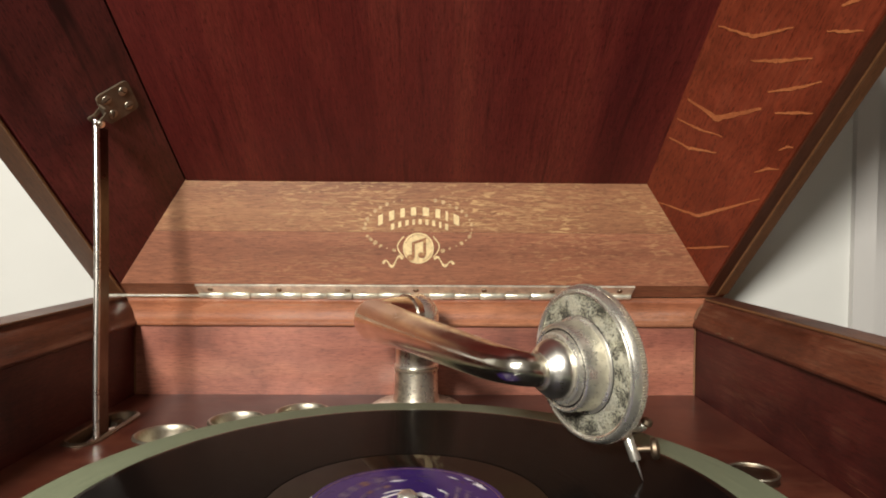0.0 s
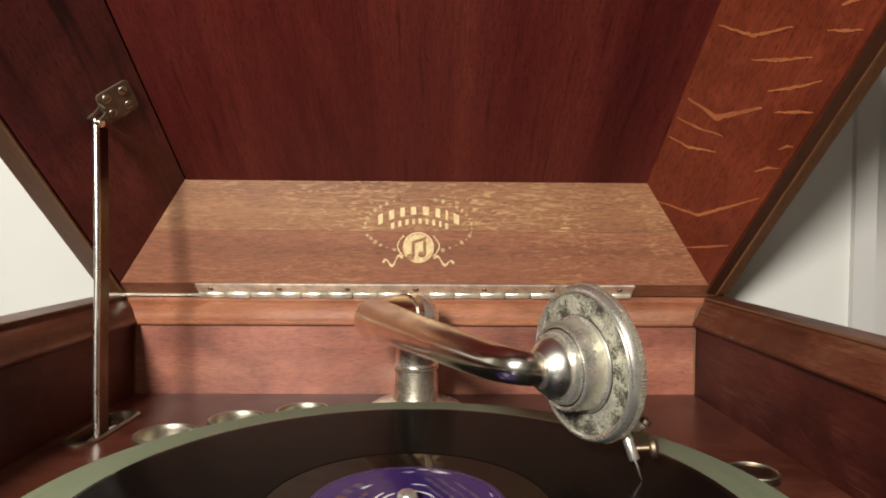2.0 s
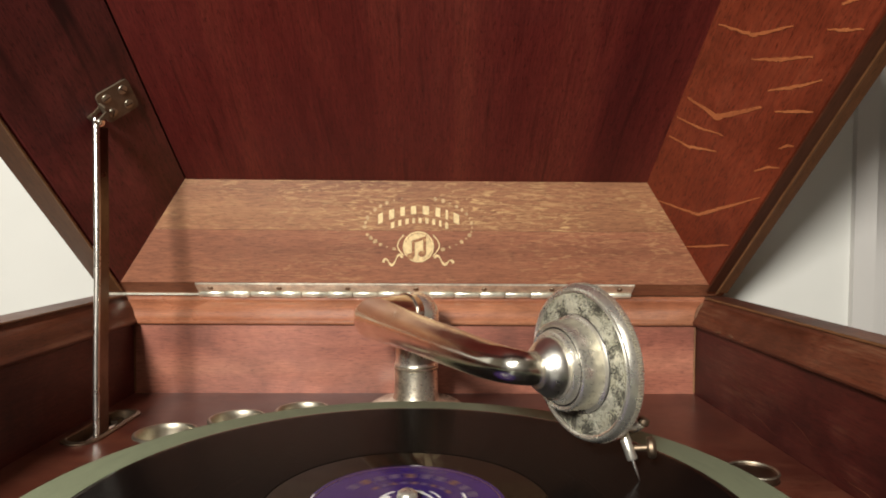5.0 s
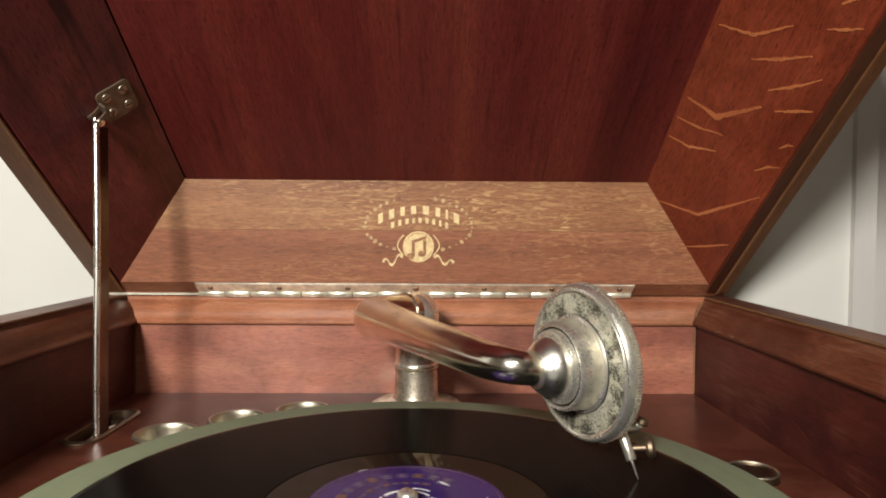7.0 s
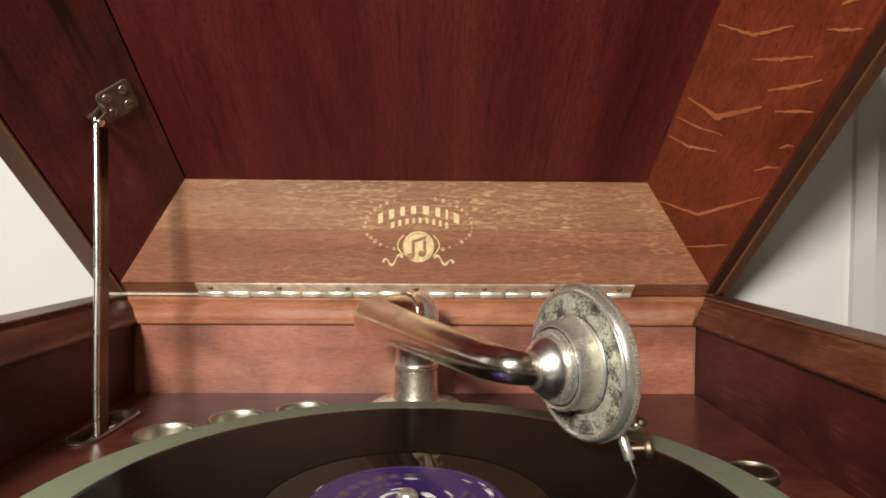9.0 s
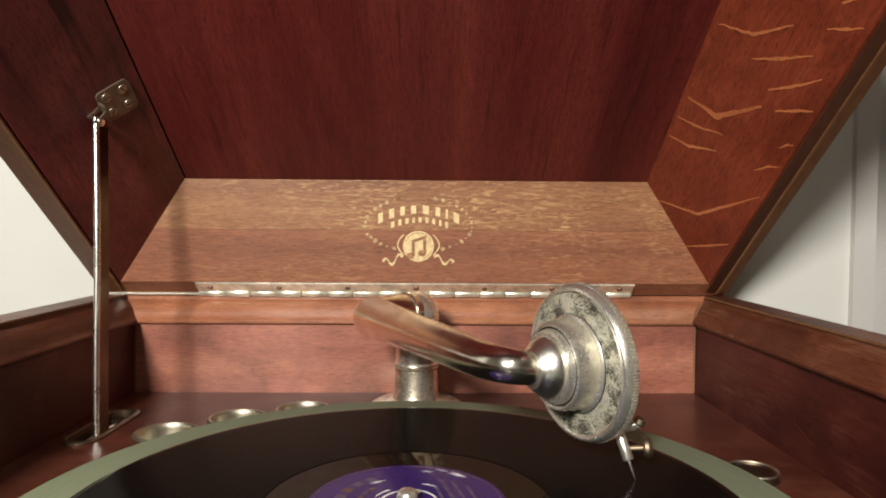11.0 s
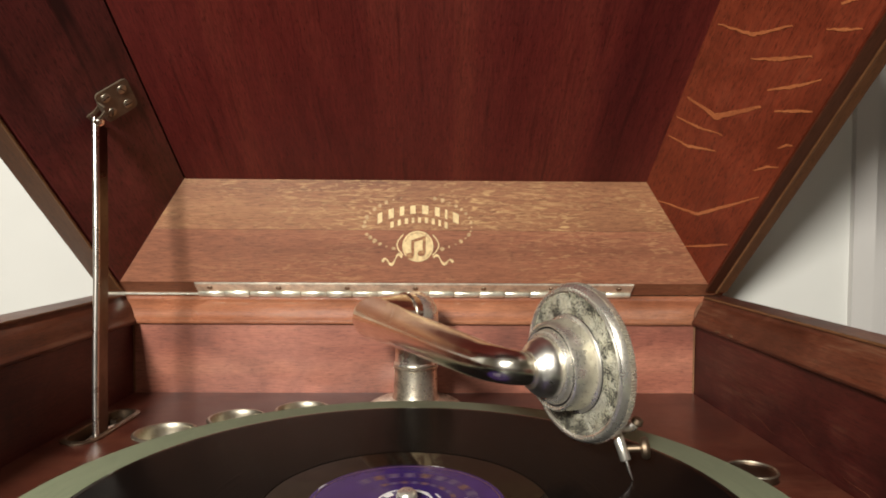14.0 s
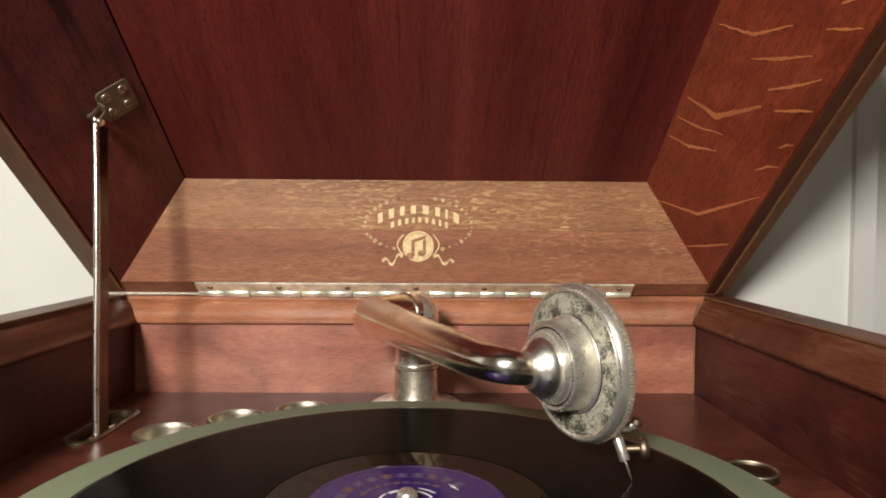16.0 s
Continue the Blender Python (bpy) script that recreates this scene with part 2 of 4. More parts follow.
# ---------------------------------------------------------------- mesh helpers
def part(name, bm, material, parent=None, label="", smooth=False, bevel=0.0):
    """Links a bmesh as one mesh object, under a thing if given."""
    if bevel:
        bmesh.ops.bevel(bm, geom=[e for e in bm.edges if e.calc_face_angle(0) > 0.6], offset=bevel, segments=2, affect="EDGES", profile=0.6)
    bmesh.ops.recalc_face_normals(bm, faces=bm.faces)
    me = bpy.data.meshes.new(name)
    bm.to_mesh(me)
    bm.free()
    me.materials.append(material)
    if smooth:
        me.shade_smooth()
        me.set_sharp_from_angle(angle=radians(38))
    ob = new(name, me)
    ob.parent = parent
    if label:
        tagged(ob, label)
    return ob


def thing(name, label, category, group="", kind="", m=None):
    ob = new(name)
    if m is not None:
        ob.matrix_world = m
    return tagged(ob, label, category, group, kind)


def hexa(bm, lower, upper):
    """A six-sided solid between two rings of four points."""
    a = [bm.verts.new(v) for v in lower]
    b = [bm.verts.new(v) for v in upper]
    bm.faces.new(a[::-1]), bm.faces.new(b)
    for i in range(4):
        j = (i + 1) % 4
        bm.faces.new((a[i], a[j], b[j], b[i]))
    return bm


def box(x0, x1, y0, y1, z0, z1, bm=None):
    r = [(x0, y0), (x1, y0), (x1, y1), (x0, y1)]
    return hexa(bm or bmesh.new(), [(*p, z0) for p in r], [(*p, z1) for p in r])


def axis_frame(origin, axis):
    return Matrix.Translation(origin) @ Vector(axis).to_track_quat("Z", "Y").to_matrix().to_4x4()


def lathe(profile, m=Matrix(), n=48, bm=None, closed=False):
    """Turns a profile of (radius, height) about the z axis of m."""
    bm = bm or bmesh.new()
    rings = []
    for r, h in profile:
        if r < 1e-6:
            rings.append([bm.verts.new(m @ Vector((0, 0, h)))])
        else:
            rings.append([bm.verts.new(m @ Vector((r * math.cos(2 * math.pi * i / n), r * math.sin(2 * math.pi * i / n), h))) for i in range(n)])
    pairs = list(zip(rings, rings[1:])) + ([(rings[-1], rings[0])] if closed else [])
    for a, b in pairs:
        for i in range(n):
            j = (i + 1) % n
            if len(a) == 1 and len(b) == 1:
                continue
            f = [a[0], b[i], b[j]] if len(a) == 1 else [a[i], b[0], a[j]] if len(b) == 1 else [a[i], b[i], b[j], a[j]]
            bm.faces.new(f)
    return bm


def smooth_path(points, steps=8):
    """Catmull-Rom through points of any size."""
    pts = [np.array(p, float) for p in points]
    pts = [2 * pts[0] - pts[1], *pts, 2 * pts[-1] - pts[-2]]
    out = []
    for i in range(1, len(pts) - 2):
        a, b, c, d = pts[i - 1:i + 3]
        for k in range(steps):
            t = k / steps
            out.append(0.5 * (2 * b + (c - a) * t + (2 * a - 5 * b + 4 * c - d) * t * t + (3 * b - a - 3 * c + d) * t ** 3))
    out.append(pts[-2])
    return out


def tube(rows, n=32, bm=None, steps=8, caps=True):
    """A round bar through rows of (x, y, z, radius)."""
    bm = bm or bmesh.new()
    path = smooth_path(rows, steps)
    prev, u, last = None, None, None
    for i, p in enumerate(path):
        a, b = path[max(i - 1, 0)], path[min(i + 1, len(path) - 1)]
        t = Vector(b[:3] - a[:3]).normalized()
        u = (t.orthogonal() if u is None else u - t * u.dot(t)).normalized()
        v = t.cross(u)
        ring = [bm.verts.new(Vector(p[:3]) + (u * math.cos(2 * math.pi * k / n) + v * math.sin(2 * math.pi * k / n)) * p[3]) for k in range(n)]
        if last:
            for k in range(n):
                j = (k + 1) % n
                bm.faces.new((last[k], last[j], ring[j], ring[k]))
        elif caps:
            bm.faces.new(ring[::-1])
        last = ring
    if caps:
        bm.faces.new(last)
    return bm


def slab(outline, m, thick, bm=None):
    """A flat plate: a closed outline of (a, b) in the plane of m, as thick as given along its normal."""
    bm = bm or bmesh.new()
    lo = [bm.verts.new(m @ Vector((a, b, 0))) for a, b in outline]
    hi = [bm.verts.new(m @ Vector((a, b, thick))) for a, b in outline]
    bm.faces.new(lo[::-1]), bm.faces.new(hi)
    for i in range(len(lo)):
        j = (i + 1) % len(lo)
        bm.faces.new((lo[i], lo[j], hi[j], hi[i]))
    return bm


def ribbon(centre, widths, m, thick, bm=None):
    """A flat strip of changing width along a line of (a, b) in the plane of m."""
    left, right = [], []
    for i, (a, b) in enumerate(centre):
        p, q = centre[max(i - 1, 0)], centre[min(i + 1, len(centre) - 1)]
        dx, dy = q[0] - p[0], q[1] - p[1]
        k = widths[i] / 2 / max(math.hypot(dx, dy), 1e-9)
        left.append((a - dy * k, b + dx * k)), right.append((a + dy * k, b - dx * k))
    return slab(left + right[::-1], m, thick, bm)


def disc_outline(a, b, r, n=24, ry=None):
    return [(a + r * math.cos(2 * math.pi * i / n), b + (ry or r) * math.sin(2 * math.pi * i / n)) for i in range(n)]


# ---------------------------------------------------------------- the room
def room():
    x0, x1, y0, y1, h = -2.2, 2.4, -3.2, 0.33, 2.5
    d0, d1, dz, yd = 0.394, 1.19, 2.03, 0.41       # the doorway beside the cabinet and the plane of its door
    part("floor", box(x0, x1, y0, yd + 0.05, -0.1, 0), floor_mat)
    part("ceiling", box(x0 - 0.1, x1 + 0.1, y0 - 0.1, y1 + 0.1, h, h + 0.1), tan_low_bounce)
    bm = box(x0 - 0.1, d0, y1, y1 + 0.1, 0, h)
    box(d0, d1, y1, y1 + 0.1, dz, h, bm)
    box(d1, x1 + 0.1, y1, y1 + 0.1, 0, h, bm)
    part("wall_back", bm, wall_paint)
    part("wall_front", box(x0 - 0.1, x1 + 0.1, y0 - 0.1, y0, 0, h), tan_low_bounce)
    part("wall_left", box(x0 - 0.1, x0, y0, y1, 0, h), tan_low_bounce)
    part("wall_right", box(x1, x1 + 0.1, y0, y1, 0, h), tan_low_bounce)
    for n, l in (("floor", "brown floor boards of the room"), ("ceiling", "unseen tan ceiling, toned to limit bounced light"), ("wall_back", "cream painted wall close behind the cabinet"),
                 ("wall_front", "unseen tan wall, toned to limit bounced light"), ("wall_left", "unseen tan wall, toned to limit bounced light"), ("wall_right", "unseen tan wall, toned to limit bounced light")):
        tagged(bpy.data.objects[n], l, "wall" if "wall" in n else n, kind="structure")
    # flat casing round the doorway, and the pale door set back in it
    trim = tagged(new("trim"), "pale painted flat casing round the doorway", "trim", kind="structure")
    part("casing", box(d0 - 0.019, d0, y1 - 0.006, y1 + 0.1, 0, dz), trim_paint, trim, bevel=0.002)
    part("casing", box(d1, d1 + 0.019, y1 - 0.006, y1 + 0.1, 0, dz), trim_paint, trim, bevel=0.002)
    part("casing", box(d0 - 0.019, d1 + 0.019, y1 - 0.006, y1 + 0.1, dz, dz + 0.019), trim_paint, trim, bevel=0.002)
    door = tagged(new("door_1"), "pale painted door set back in its frame, shut", "door", kind="structure")
    part("leaf", box(d0, d1, yd, yd + 0.04, 0.006, dz), trim_paint, door)
    part("knob", lathe([(0.022, 0), (0.022, 0.004), (0.008, 0.008), (0.008, 0.030), (0.022, 0.038), (0.026, 0.050), (0.020, 0.062), (0, 0.065)], axis_frame((d1 - 0.07, yd, 1.0), (0, -1, 0)), 24), brass, door, smooth=True)


room()


def added_ceiling_light():
    # fixture and glowing glass are added round the fill light, out of view
    t = thing("added_ceiling_light", "added unseen round ceiling light with a brass rim, switched on", "ceiling light")
    m = Matrix.Translation((LAMP_B[0], LAMP_B[1], 0))
    part("rim", lathe([(0.0, 2.5), (0.17, 2.5), (0.17, 2.47), (0.155, 2.46), (0.155, 2.49), (0, 2.49)], m), brass, t, smooth=True)
    part("bulb_glass", lathe([(0.15, 2.485), (0.13, 2.45), (0.08, 2.425), (0, 2.42)], m), glow("lit_glass", (1, 0.88, 0.7), 4.0), t, smooth=True)


added_ceiling_light()


def added_floor_lamp():
    """The standing lamp in front of the cabinet that lights it: its body is added, out of view."""
    t = thing("added_floor_lamp", "added unseen brass standing lamp with a lit bowl, tilted to the cabinet", "lamp")
    x, y, z = LAMP_A
    part("foot", lathe([(0, 0.03), (0.02, 0.03), (0.13, 0.012), (0.14, 0), (0, 0)], Matrix.Translation((x, y - 0.12, 0))), brass, t, smooth=True)
    part("pole", tube([(x, y - 0.12, 0.02, 0.01), (x, y - 0.12, z + 0.04, 0.01)], 16), brass, t, smooth=True)
    d = (Vector((0, 0.2, ZB + 0.08)) - Vector((x, y, z))).normalized()
    m = axis_frame(Vector((x, y, z)) - d * 0.02, d)
    part("shade", lathe([(0.02, -0.12), (0.06, -0.11), (0.135, -0.01), (0.145, 0.012), (0.138, 0.012), (0.130, -0.005), (0.055, -0.10), (0.02, -0.11)], m, closed=True), brass, t, smooth=True)


added_floor_lamp()

# ---------------------------------------------------------------- the cabinet
XL, XR, YF, YB = -0.2058, 0.2018, -0.215, 0.2355      # inner faces of the well
BEAD_Z, TOP_Z, WALL, FLARE = 0.0517, 0.0701, 0.0312, 0.0100


def mitred(side, profile):
    """One side of a frame round the well: a profile of (outward, height) with mitred ends."""
    bm = bmesh.new()
    ends = {"back": ((XL, YB), (-1, 1), (XR, YB), (1, 1)), "front": ((XR, YF), (1, -1), (XL, YF), (-1, -1)),
            "left": ((XL, YF), (-1, -1), (XL, YB), (-1, 1)), "right": ((XR, YB), (1, 1), (XR, YF), (1, -1))}[side]
    (ax, ay), (aox, aoy), (bx, by), (box_, boy) = ends
    a = [bm.verts.new((ax + aox * o, ay + aoy * o, ZB + z)) for o, z in profile]
    b = [bm.verts.new((bx + box_ * o, by + boy * o, ZB + z)) for o, z in profile]
    for i in range(len(profile)):
        j = (i + 1) % len(profile)
        bm.faces.new((a[i], a[j], b[j], b[i]))
    bm.faces.new(a[::-1]), bm.faces.new(b)
    return bm


cabinet = thing("gramophone_cabinet", "red-brown mahogany gramophone cabinet with its lid propped open", "gramophone",
                m=Matrix.Translation((*SHIFT, ZB * (1 - K))) @ Matrix.Scale(K, 4))
LOW = ZB - ZB / K


def cabinet_body():
    wall = [(0, -0.05), (0, 0.0497), (0.0095, 0.0497), (0.0095, 0.062), (WALL, 0.062), (WALL, LOW - ZB + 0.03), (0.02, LOW - ZB + 0.03), (0.02, -0.05)]
    # bead at the foot, hollow cove above it, flat top edge
    cove = [(0.0092, 0.0502), (-0.0022, 0.0502), (-0.0034, 0.0512), (-0.0037, 0.0526), (-0.0030, 0.0540), (-0.0018, 0.0546)]
    for i in range(1, 9):
        a = i / 8 * math.pi / 2
        cove.append((-0.0012 + 0.0102 * (0.55 * (1 - math.cos(a)) + 0.45 * i / 8), 0.0552 + 0.0115 * (0.55 * math.sin(a) + 0.45 * i / 8)))
    cove += [(FLARE - 0.0004, 0.0676), (FLARE, TOP_Z - 0.0012), (FLARE + 0.0012, TOP_Z), (WALL - 0.002, TOP_Z), (WALL + 0.001, TOP_Z - 0.003), (WALL + 0.001, 0.0625), (0.0092, 0.0625)]
    for side in ("back", "front", "left", "right"):
        ends = side in ("back", "front")
        # the back takes the lit tones, the other three sides the shaded ones
        part("side_panel" if not ends else side + "_panel", mitred(side, wall), wood_back_lit if side == "back" else wood_side_shaded, cabinet)
        part("cove_moulding", mitred(side, cove), wood_cove_lit if side == "back" else wood_cove_shaded, cabinet, smooth=True)
    for x in (XL - FLARE, XR + FLARE):
        part("worn_edge", tube([(x, YF - 0.004, ZB + TOP_Z - 0.0005, 0.0009), (x, 0.0, ZB + TOP_Z - 0.0005, 0.0009), (x, YB + 0.006, ZB + TOP_Z - 0.0005, 0.0009)], 10, steps=2), wood_edge, cabinet, "pale worn edge of the rim")
    for x, s in ((XL, 1), (XR, -1)):
        part("worn_corner", tube([(x + s * 0.0006, YB - 0.0006, ZB + 0.001, 0.0007), (x + s * 0.0006, YB - 0.0006, ZB + 0.049, 0.0007)], 8, steps=1), wood_edge, cabinet, "pale worn inner corner")
    # pale scratches in the varnish of the side board
    for y, z, length, rise, w in ((0.150, 0.012, 0.030, -0.006, 0.0006), (0.105, 0.020, 0.022, -0.008, 0.0005), (0.060, 0.006, 0.034, -0.003, 0.0006), (0.175, 0.030, 0.016, -0.010, 0.0005), (0.020, 0.030, 0.020, 0.002, 0.0004)):
        m = Matrix(((0, 0, -1, XR - 0.0002), (-1, 0, 0, y), (0, 1, 0, ZB + z), (0, 0, 0, 1)))
        line = [(length * k / 8, rise * k / 8 + 0.0004 * math.sin(5 * k)) for k in range(9)]
        part("scratch", ribbon(line, [0.6 * w * (0.3 + math.sin(math.pi * k / 8)) for k in range(9)], m, 0.0001), wood_cove_shaded, cabinet, "fine pale scratch")
    # bare wood where the moulding is rubbed at the corner and along its bead
    rng = random.Random(21)
    for y, long, w in ((0.222, 0.006, 0.0007), (0.196, 0.011, 0.0011), (0.176, 0.008, 0.0013), (0.158, 0.007, 0.0008), (0.118, 0.012, 0.0006), (0.047, 0.009, 0.0005)):
        x, z = XR - 0.0031, ZB + 0.0528
        rows = [(x + rng.uniform(-0.0003, 0.0003), y - long * k / 5, z + rng.uniform(-0.0005, 0.0005), w * rng.uniform(0.35, 1.0) * (0.4 if k in (0, 5) else 1)) for k in range(6)]
        part("worn_spot", tube(rows, 8, steps=2), wood_worn, cabinet, "bare worn spot on the bead", smooth=True)
    part("worn_spot", tube([(XR + 0.0065, YB + 0.0045, ZB + 0.0660, 0.0008), (XR + 0.0020, YB + 0.0006, ZB + 0.0615, 0.0014), (XR - 0.0012, YB - 0.0022, ZB + 0.0560, 0.0009)], 8, steps=4), wood_worn, cabinet, "bare worn corner of the moulding", smooth=True)
    part("bottom_board", box(XL - 0.015, XR + 0.015, YF - 0.015, YB + 0.015, LOW + 0.03, LOW + 0.05), wood_side_shaded, cabinet)
    for x in (XL - WALL + 0.03, XR + WALL - 0.03):
        for y in (YF - WALL + 0.03, YB + WALL - 0.03):
            part("foot", box(x - 0.028, x + 0.028, y - 0.028, y + 0.028, LOW, LOW + 0.032), wood_side_shaded, cabinet, bevel=0.004)


cabinet_body()

CUPS = [(-0.146, 0.142), (-0.1127, 0.1705), (-0.0753, 0.190)]
SLOT = (-0.1885, 0.131, 0.178, 0.0085)       # x, two ends in y, half width


def stadium(x, ya, yb, r, n=12):
    return [(x + r * math.cos(math.pi * i / n), yb + r * math.sin(math.pi * i / n)) for i in range(n + 1)] + \
           [(x - r * math.cos(math.pi * i / n), ya - r * math.sin(math.pi * i / n)) for i in range(n + 1)]


def motor_board():
    bm = bmesh.new()
    e = 0.0004
    loops = [[(XL + e, YF + e), (XR - e, YF + e), (XR - e, YB - e), (XL + e, YB - e)], stadium(*SLOT)]
    loops += [disc_outline(x, y, 0.0158, 40) for x, y in CUPS]
    for loop in loops:
        vs = [bm.verts.new((*p, ZB)) for p in loop]
        for i in range(len(vs)):
            bm.edges.new((vs[i], vs[(i + 1) % len(vs)]))
    bmesh.ops.triangle_fill(bm, use_beauty=True, edges=bm.edges[:])
    ext = bmesh.ops.extrude_face_region(bm, geom=bm.faces[:])
    for v in ext["geom"]:
        if isinstance(v, bmesh.types.BMVert):
            v.co.z -= 0.018
    return part("motor_board", bm, wood_board, cabinet, "dark red varnished motor board")


motor_board()


def stay_slot():
    x, a, b, r = SLOT
    bm = bmesh.new()
    outer, inner = stadium(x, a, b, r + 0.0026), stadium(x, a, b, r - 0.001)
    rows = []
    for ring, z in ((outer, 0.0002), (outer, 0.0010), (stadium(x, a, b, r + 0.0005), 0.0018), (inner, 0.0012), (inner, -0.017)):
        rows.append([bm.verts.new((p[0], p[1], ZB + z)) for p in ring])
    for p, q in zip(rows, rows[1:]):
        for i in range(len(p)):
            j = (i + 1) % len(p)
            bm.faces.new((p[i], p[j], q[j], q[i]))
    part("slot_lever", tube([(x - 0.002, a + 0.004, ZB - 0.006, 0.0022), (x + 0.001, (a + b) / 2, ZB - 0.0035, 0.0026), (x + 0.002, b - 0.004, ZB - 0.005, 0.0020)], 10), nickel_dull, cabinet, "worn metal lever inside the slot", smooth=True)
    part("slot_plate", bm, bronze, cabinet, "dark bronze slot plate let into the board", smooth=True)
    part("catch", box(x - 0.0055, x + 0.0040, a - 0.0035, a - 0.0010, ZB - 0.0105, ZB - 0.0030), nickel_dull, cabinet, "small worn catch in the slot", bevel=0.0006)
    part("catch", box(x - 0.0050, x - 0.0010, b - 0.0040, b + 0.0030, ZB - 0.0085, ZB - 0.0020), bronze, cabinet, "small worn catch in the slot", bevel=0.0006)
    # black sheet added under the slot in place of the shade inside
    well = bmesh.new()
    hexa(well, [(x - 0.012, a - 0.012, ZB - 0.06), (x + 0.012, a - 0.012, ZB - 0.06), (x + 0.012, b + 0.012, ZB - 0.06), (x - 0.012, b + 0.012, ZB - 0.06)],
         [(x - 0.012, a - 0.012, ZB - 0.056), (x + 0.012, a - 0.012, ZB - 0.056), (x + 0.012, b + 0.012, ZB - 0.056), (x - 0.012, b + 0.012, ZB - 0.056)])
    part("slot_dark_sheet", well, black_iron, cabinet)


stay_slot()


def needle_cups():
    prof = [(0, -0.0170), (0.0100, -0.0168), (0.0132, -0.0150), (0.0148, -0.0110), (0.0154, -0.0020), (0.0157, 0.0006), (0.0163, 0.0014), (0.0172, 0.0015),
            (0.0180, 0.0010), (0.0183, 0.0002), (0.0157, 0.0001), (0.0156, -0.0110), (0.0136, -0.0160), (0.0100, -0.0176), (0, -0.0178)]
    first = tagged(part("needle_cup", lathe(prof, n=48), cup_metal, smooth=True), "round worn nickel needle cup sunk in the motor board", "needle cup", "needle cups in the board")
    first.matrix_world = Matrix.Translation(grown(*CUPS[0], 0)) @ Matrix.Scale(K, 4)
    for x, y in CUPS[1:]:
        copy_thing(first, Matrix.Translation(grown(x, y, 0)))
    cup = thing("used_needle_cup", "low dark metal cup for used needles on the board", "needle cup", m=Matrix.Translation(grown(0.1666, 0.0755, 0)) @ Matrix.Scale(K, 4))
    part("bowl", lathe([(0, 0.0012), (0.0080, 0.0014), (0.0106, 0.0024), (0.0112, 0.0034), (0.0118, 0.0032), (0.0118, 0.0004), (0.0124, 0), (0, 0)], n=48), bowl_metal, cup, "dark bowl", smooth=True)
    part("rim", lathe([(0.0110, 0.0034), (0.0114, 0.0041), (0.0121, 0.0041), (0.0124, 0.0035), (0.0118, 0.0031)], n=48, closed=True), cup_metal, cup, "worn metal rim", smooth=True)


needle_cups()

# ---------------------------------------------------------------- the lid
TH, WI, WO, WT, LID_D, U0, U1, LEN = 37.71, 0.2128, 0.2288, 0.1651, 0.0561, 0.0138, 0.0616, 0.462
XM, HY, HZ = -0.0021, 0.2460, 0.0720
lid = thing("cabinet_lid", "red-brown oak gramophone lid with sloping inner sides, propped open", "lid", m=Matrix.Translation(grown(XM, HY, HZ)) @ pose(0, 0, 0, -TH) @ Matrix.Scale(K, 4))


def ring(w, ua, ub, v):
    return [Vector((-w, -ua, v)), Vector((w, -ua, v)), Vector((w, -ub, v)), Vector((-w, -ub, v))]


def lid_body():
    ib, it = ring(WI, U0, U0 + LEN, 0.0), ring(WT, U1, LEN + 2 * U0 - U1, LID_D)
    k = WO - WI
    ob, ot = ring(WO, U0 - 0.0155, U0 + LEN + k, 0.0), ring(WT + 0.010, U1 - 0.010, LEN + 2 * U0 - U1 + 0.010, LID_D + 0.016)
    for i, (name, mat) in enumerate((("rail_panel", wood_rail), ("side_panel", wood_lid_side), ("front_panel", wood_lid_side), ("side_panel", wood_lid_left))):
        j = (i + 1) % 4
        lab = "sloping oak side panel" if name == "side_panel" else ""
        low, high = [ib[i], ib[j], ob[j], ob[i]], [it[i], it[j], ot[j], ot[i]]
        if name == "rail_panel":
            seam = [p.lerp(q, 0.5165) for p, q in zip(low, high)]
            over = [p.lerp(q, 0.518) for p, q in zip(low, high)]
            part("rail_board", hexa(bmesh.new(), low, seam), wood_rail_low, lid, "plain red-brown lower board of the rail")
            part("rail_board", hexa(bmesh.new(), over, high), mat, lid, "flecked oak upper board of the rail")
            continue
        part(name, hexa(bmesh.new(), low, high), mat, lid, lab)
    inset = [v + Vector((0.0013 if v.x < 0 else 0.0003, 0, 0)) for v in ring(WT, U1 + 0.0002, LEN + 2 * U0 - U1, LID_D)]
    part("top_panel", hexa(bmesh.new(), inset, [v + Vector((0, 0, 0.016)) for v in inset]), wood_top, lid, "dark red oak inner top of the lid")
    part("joint", box(-WT - 0.0020, -WT + 0.0012, -(LEN + 2 * U0 - U1), -U1 + 0.005, LID_D + 0.0034, LID_D + 0.0060), black_iron, lid, "open dark joint")
    for s in (-1, 1):
        # dark inner strip, pale worn bead, brown outer strip along the rim
        def strip(name, a, b, z, mat, label):
            part(name, box(min(s * a, s * b), max(s * a, s * b), -(U0 + LEN), -0.006, z, 0.0002), mat, lid, label, bevel=0.0005)
        at = WI + 0.0093 if s > 0 else WI + 0.0022
        if s > 0:
            strip("rim_strip", WI + 0.0012, at - 0.0008, -0.0014, wood_rim, "dark inner rim strip")
        strip("rim_strip", at + 0.0006, WO, -0.0022, wood_outer_rim, "brown outer rim strip")
        bm = tube([(s * at, -0.004, -0.0014, 0.0010), (s * at, -0.2, -0.0014, 0.0010), (s * at, -(U0 + LEN), -0.0014, 0.0010)], 12, steps=2)
        part("rim_bead", bm, wood_edge, lid, "worn pale bead on the rim", smooth=True)


lid_body()


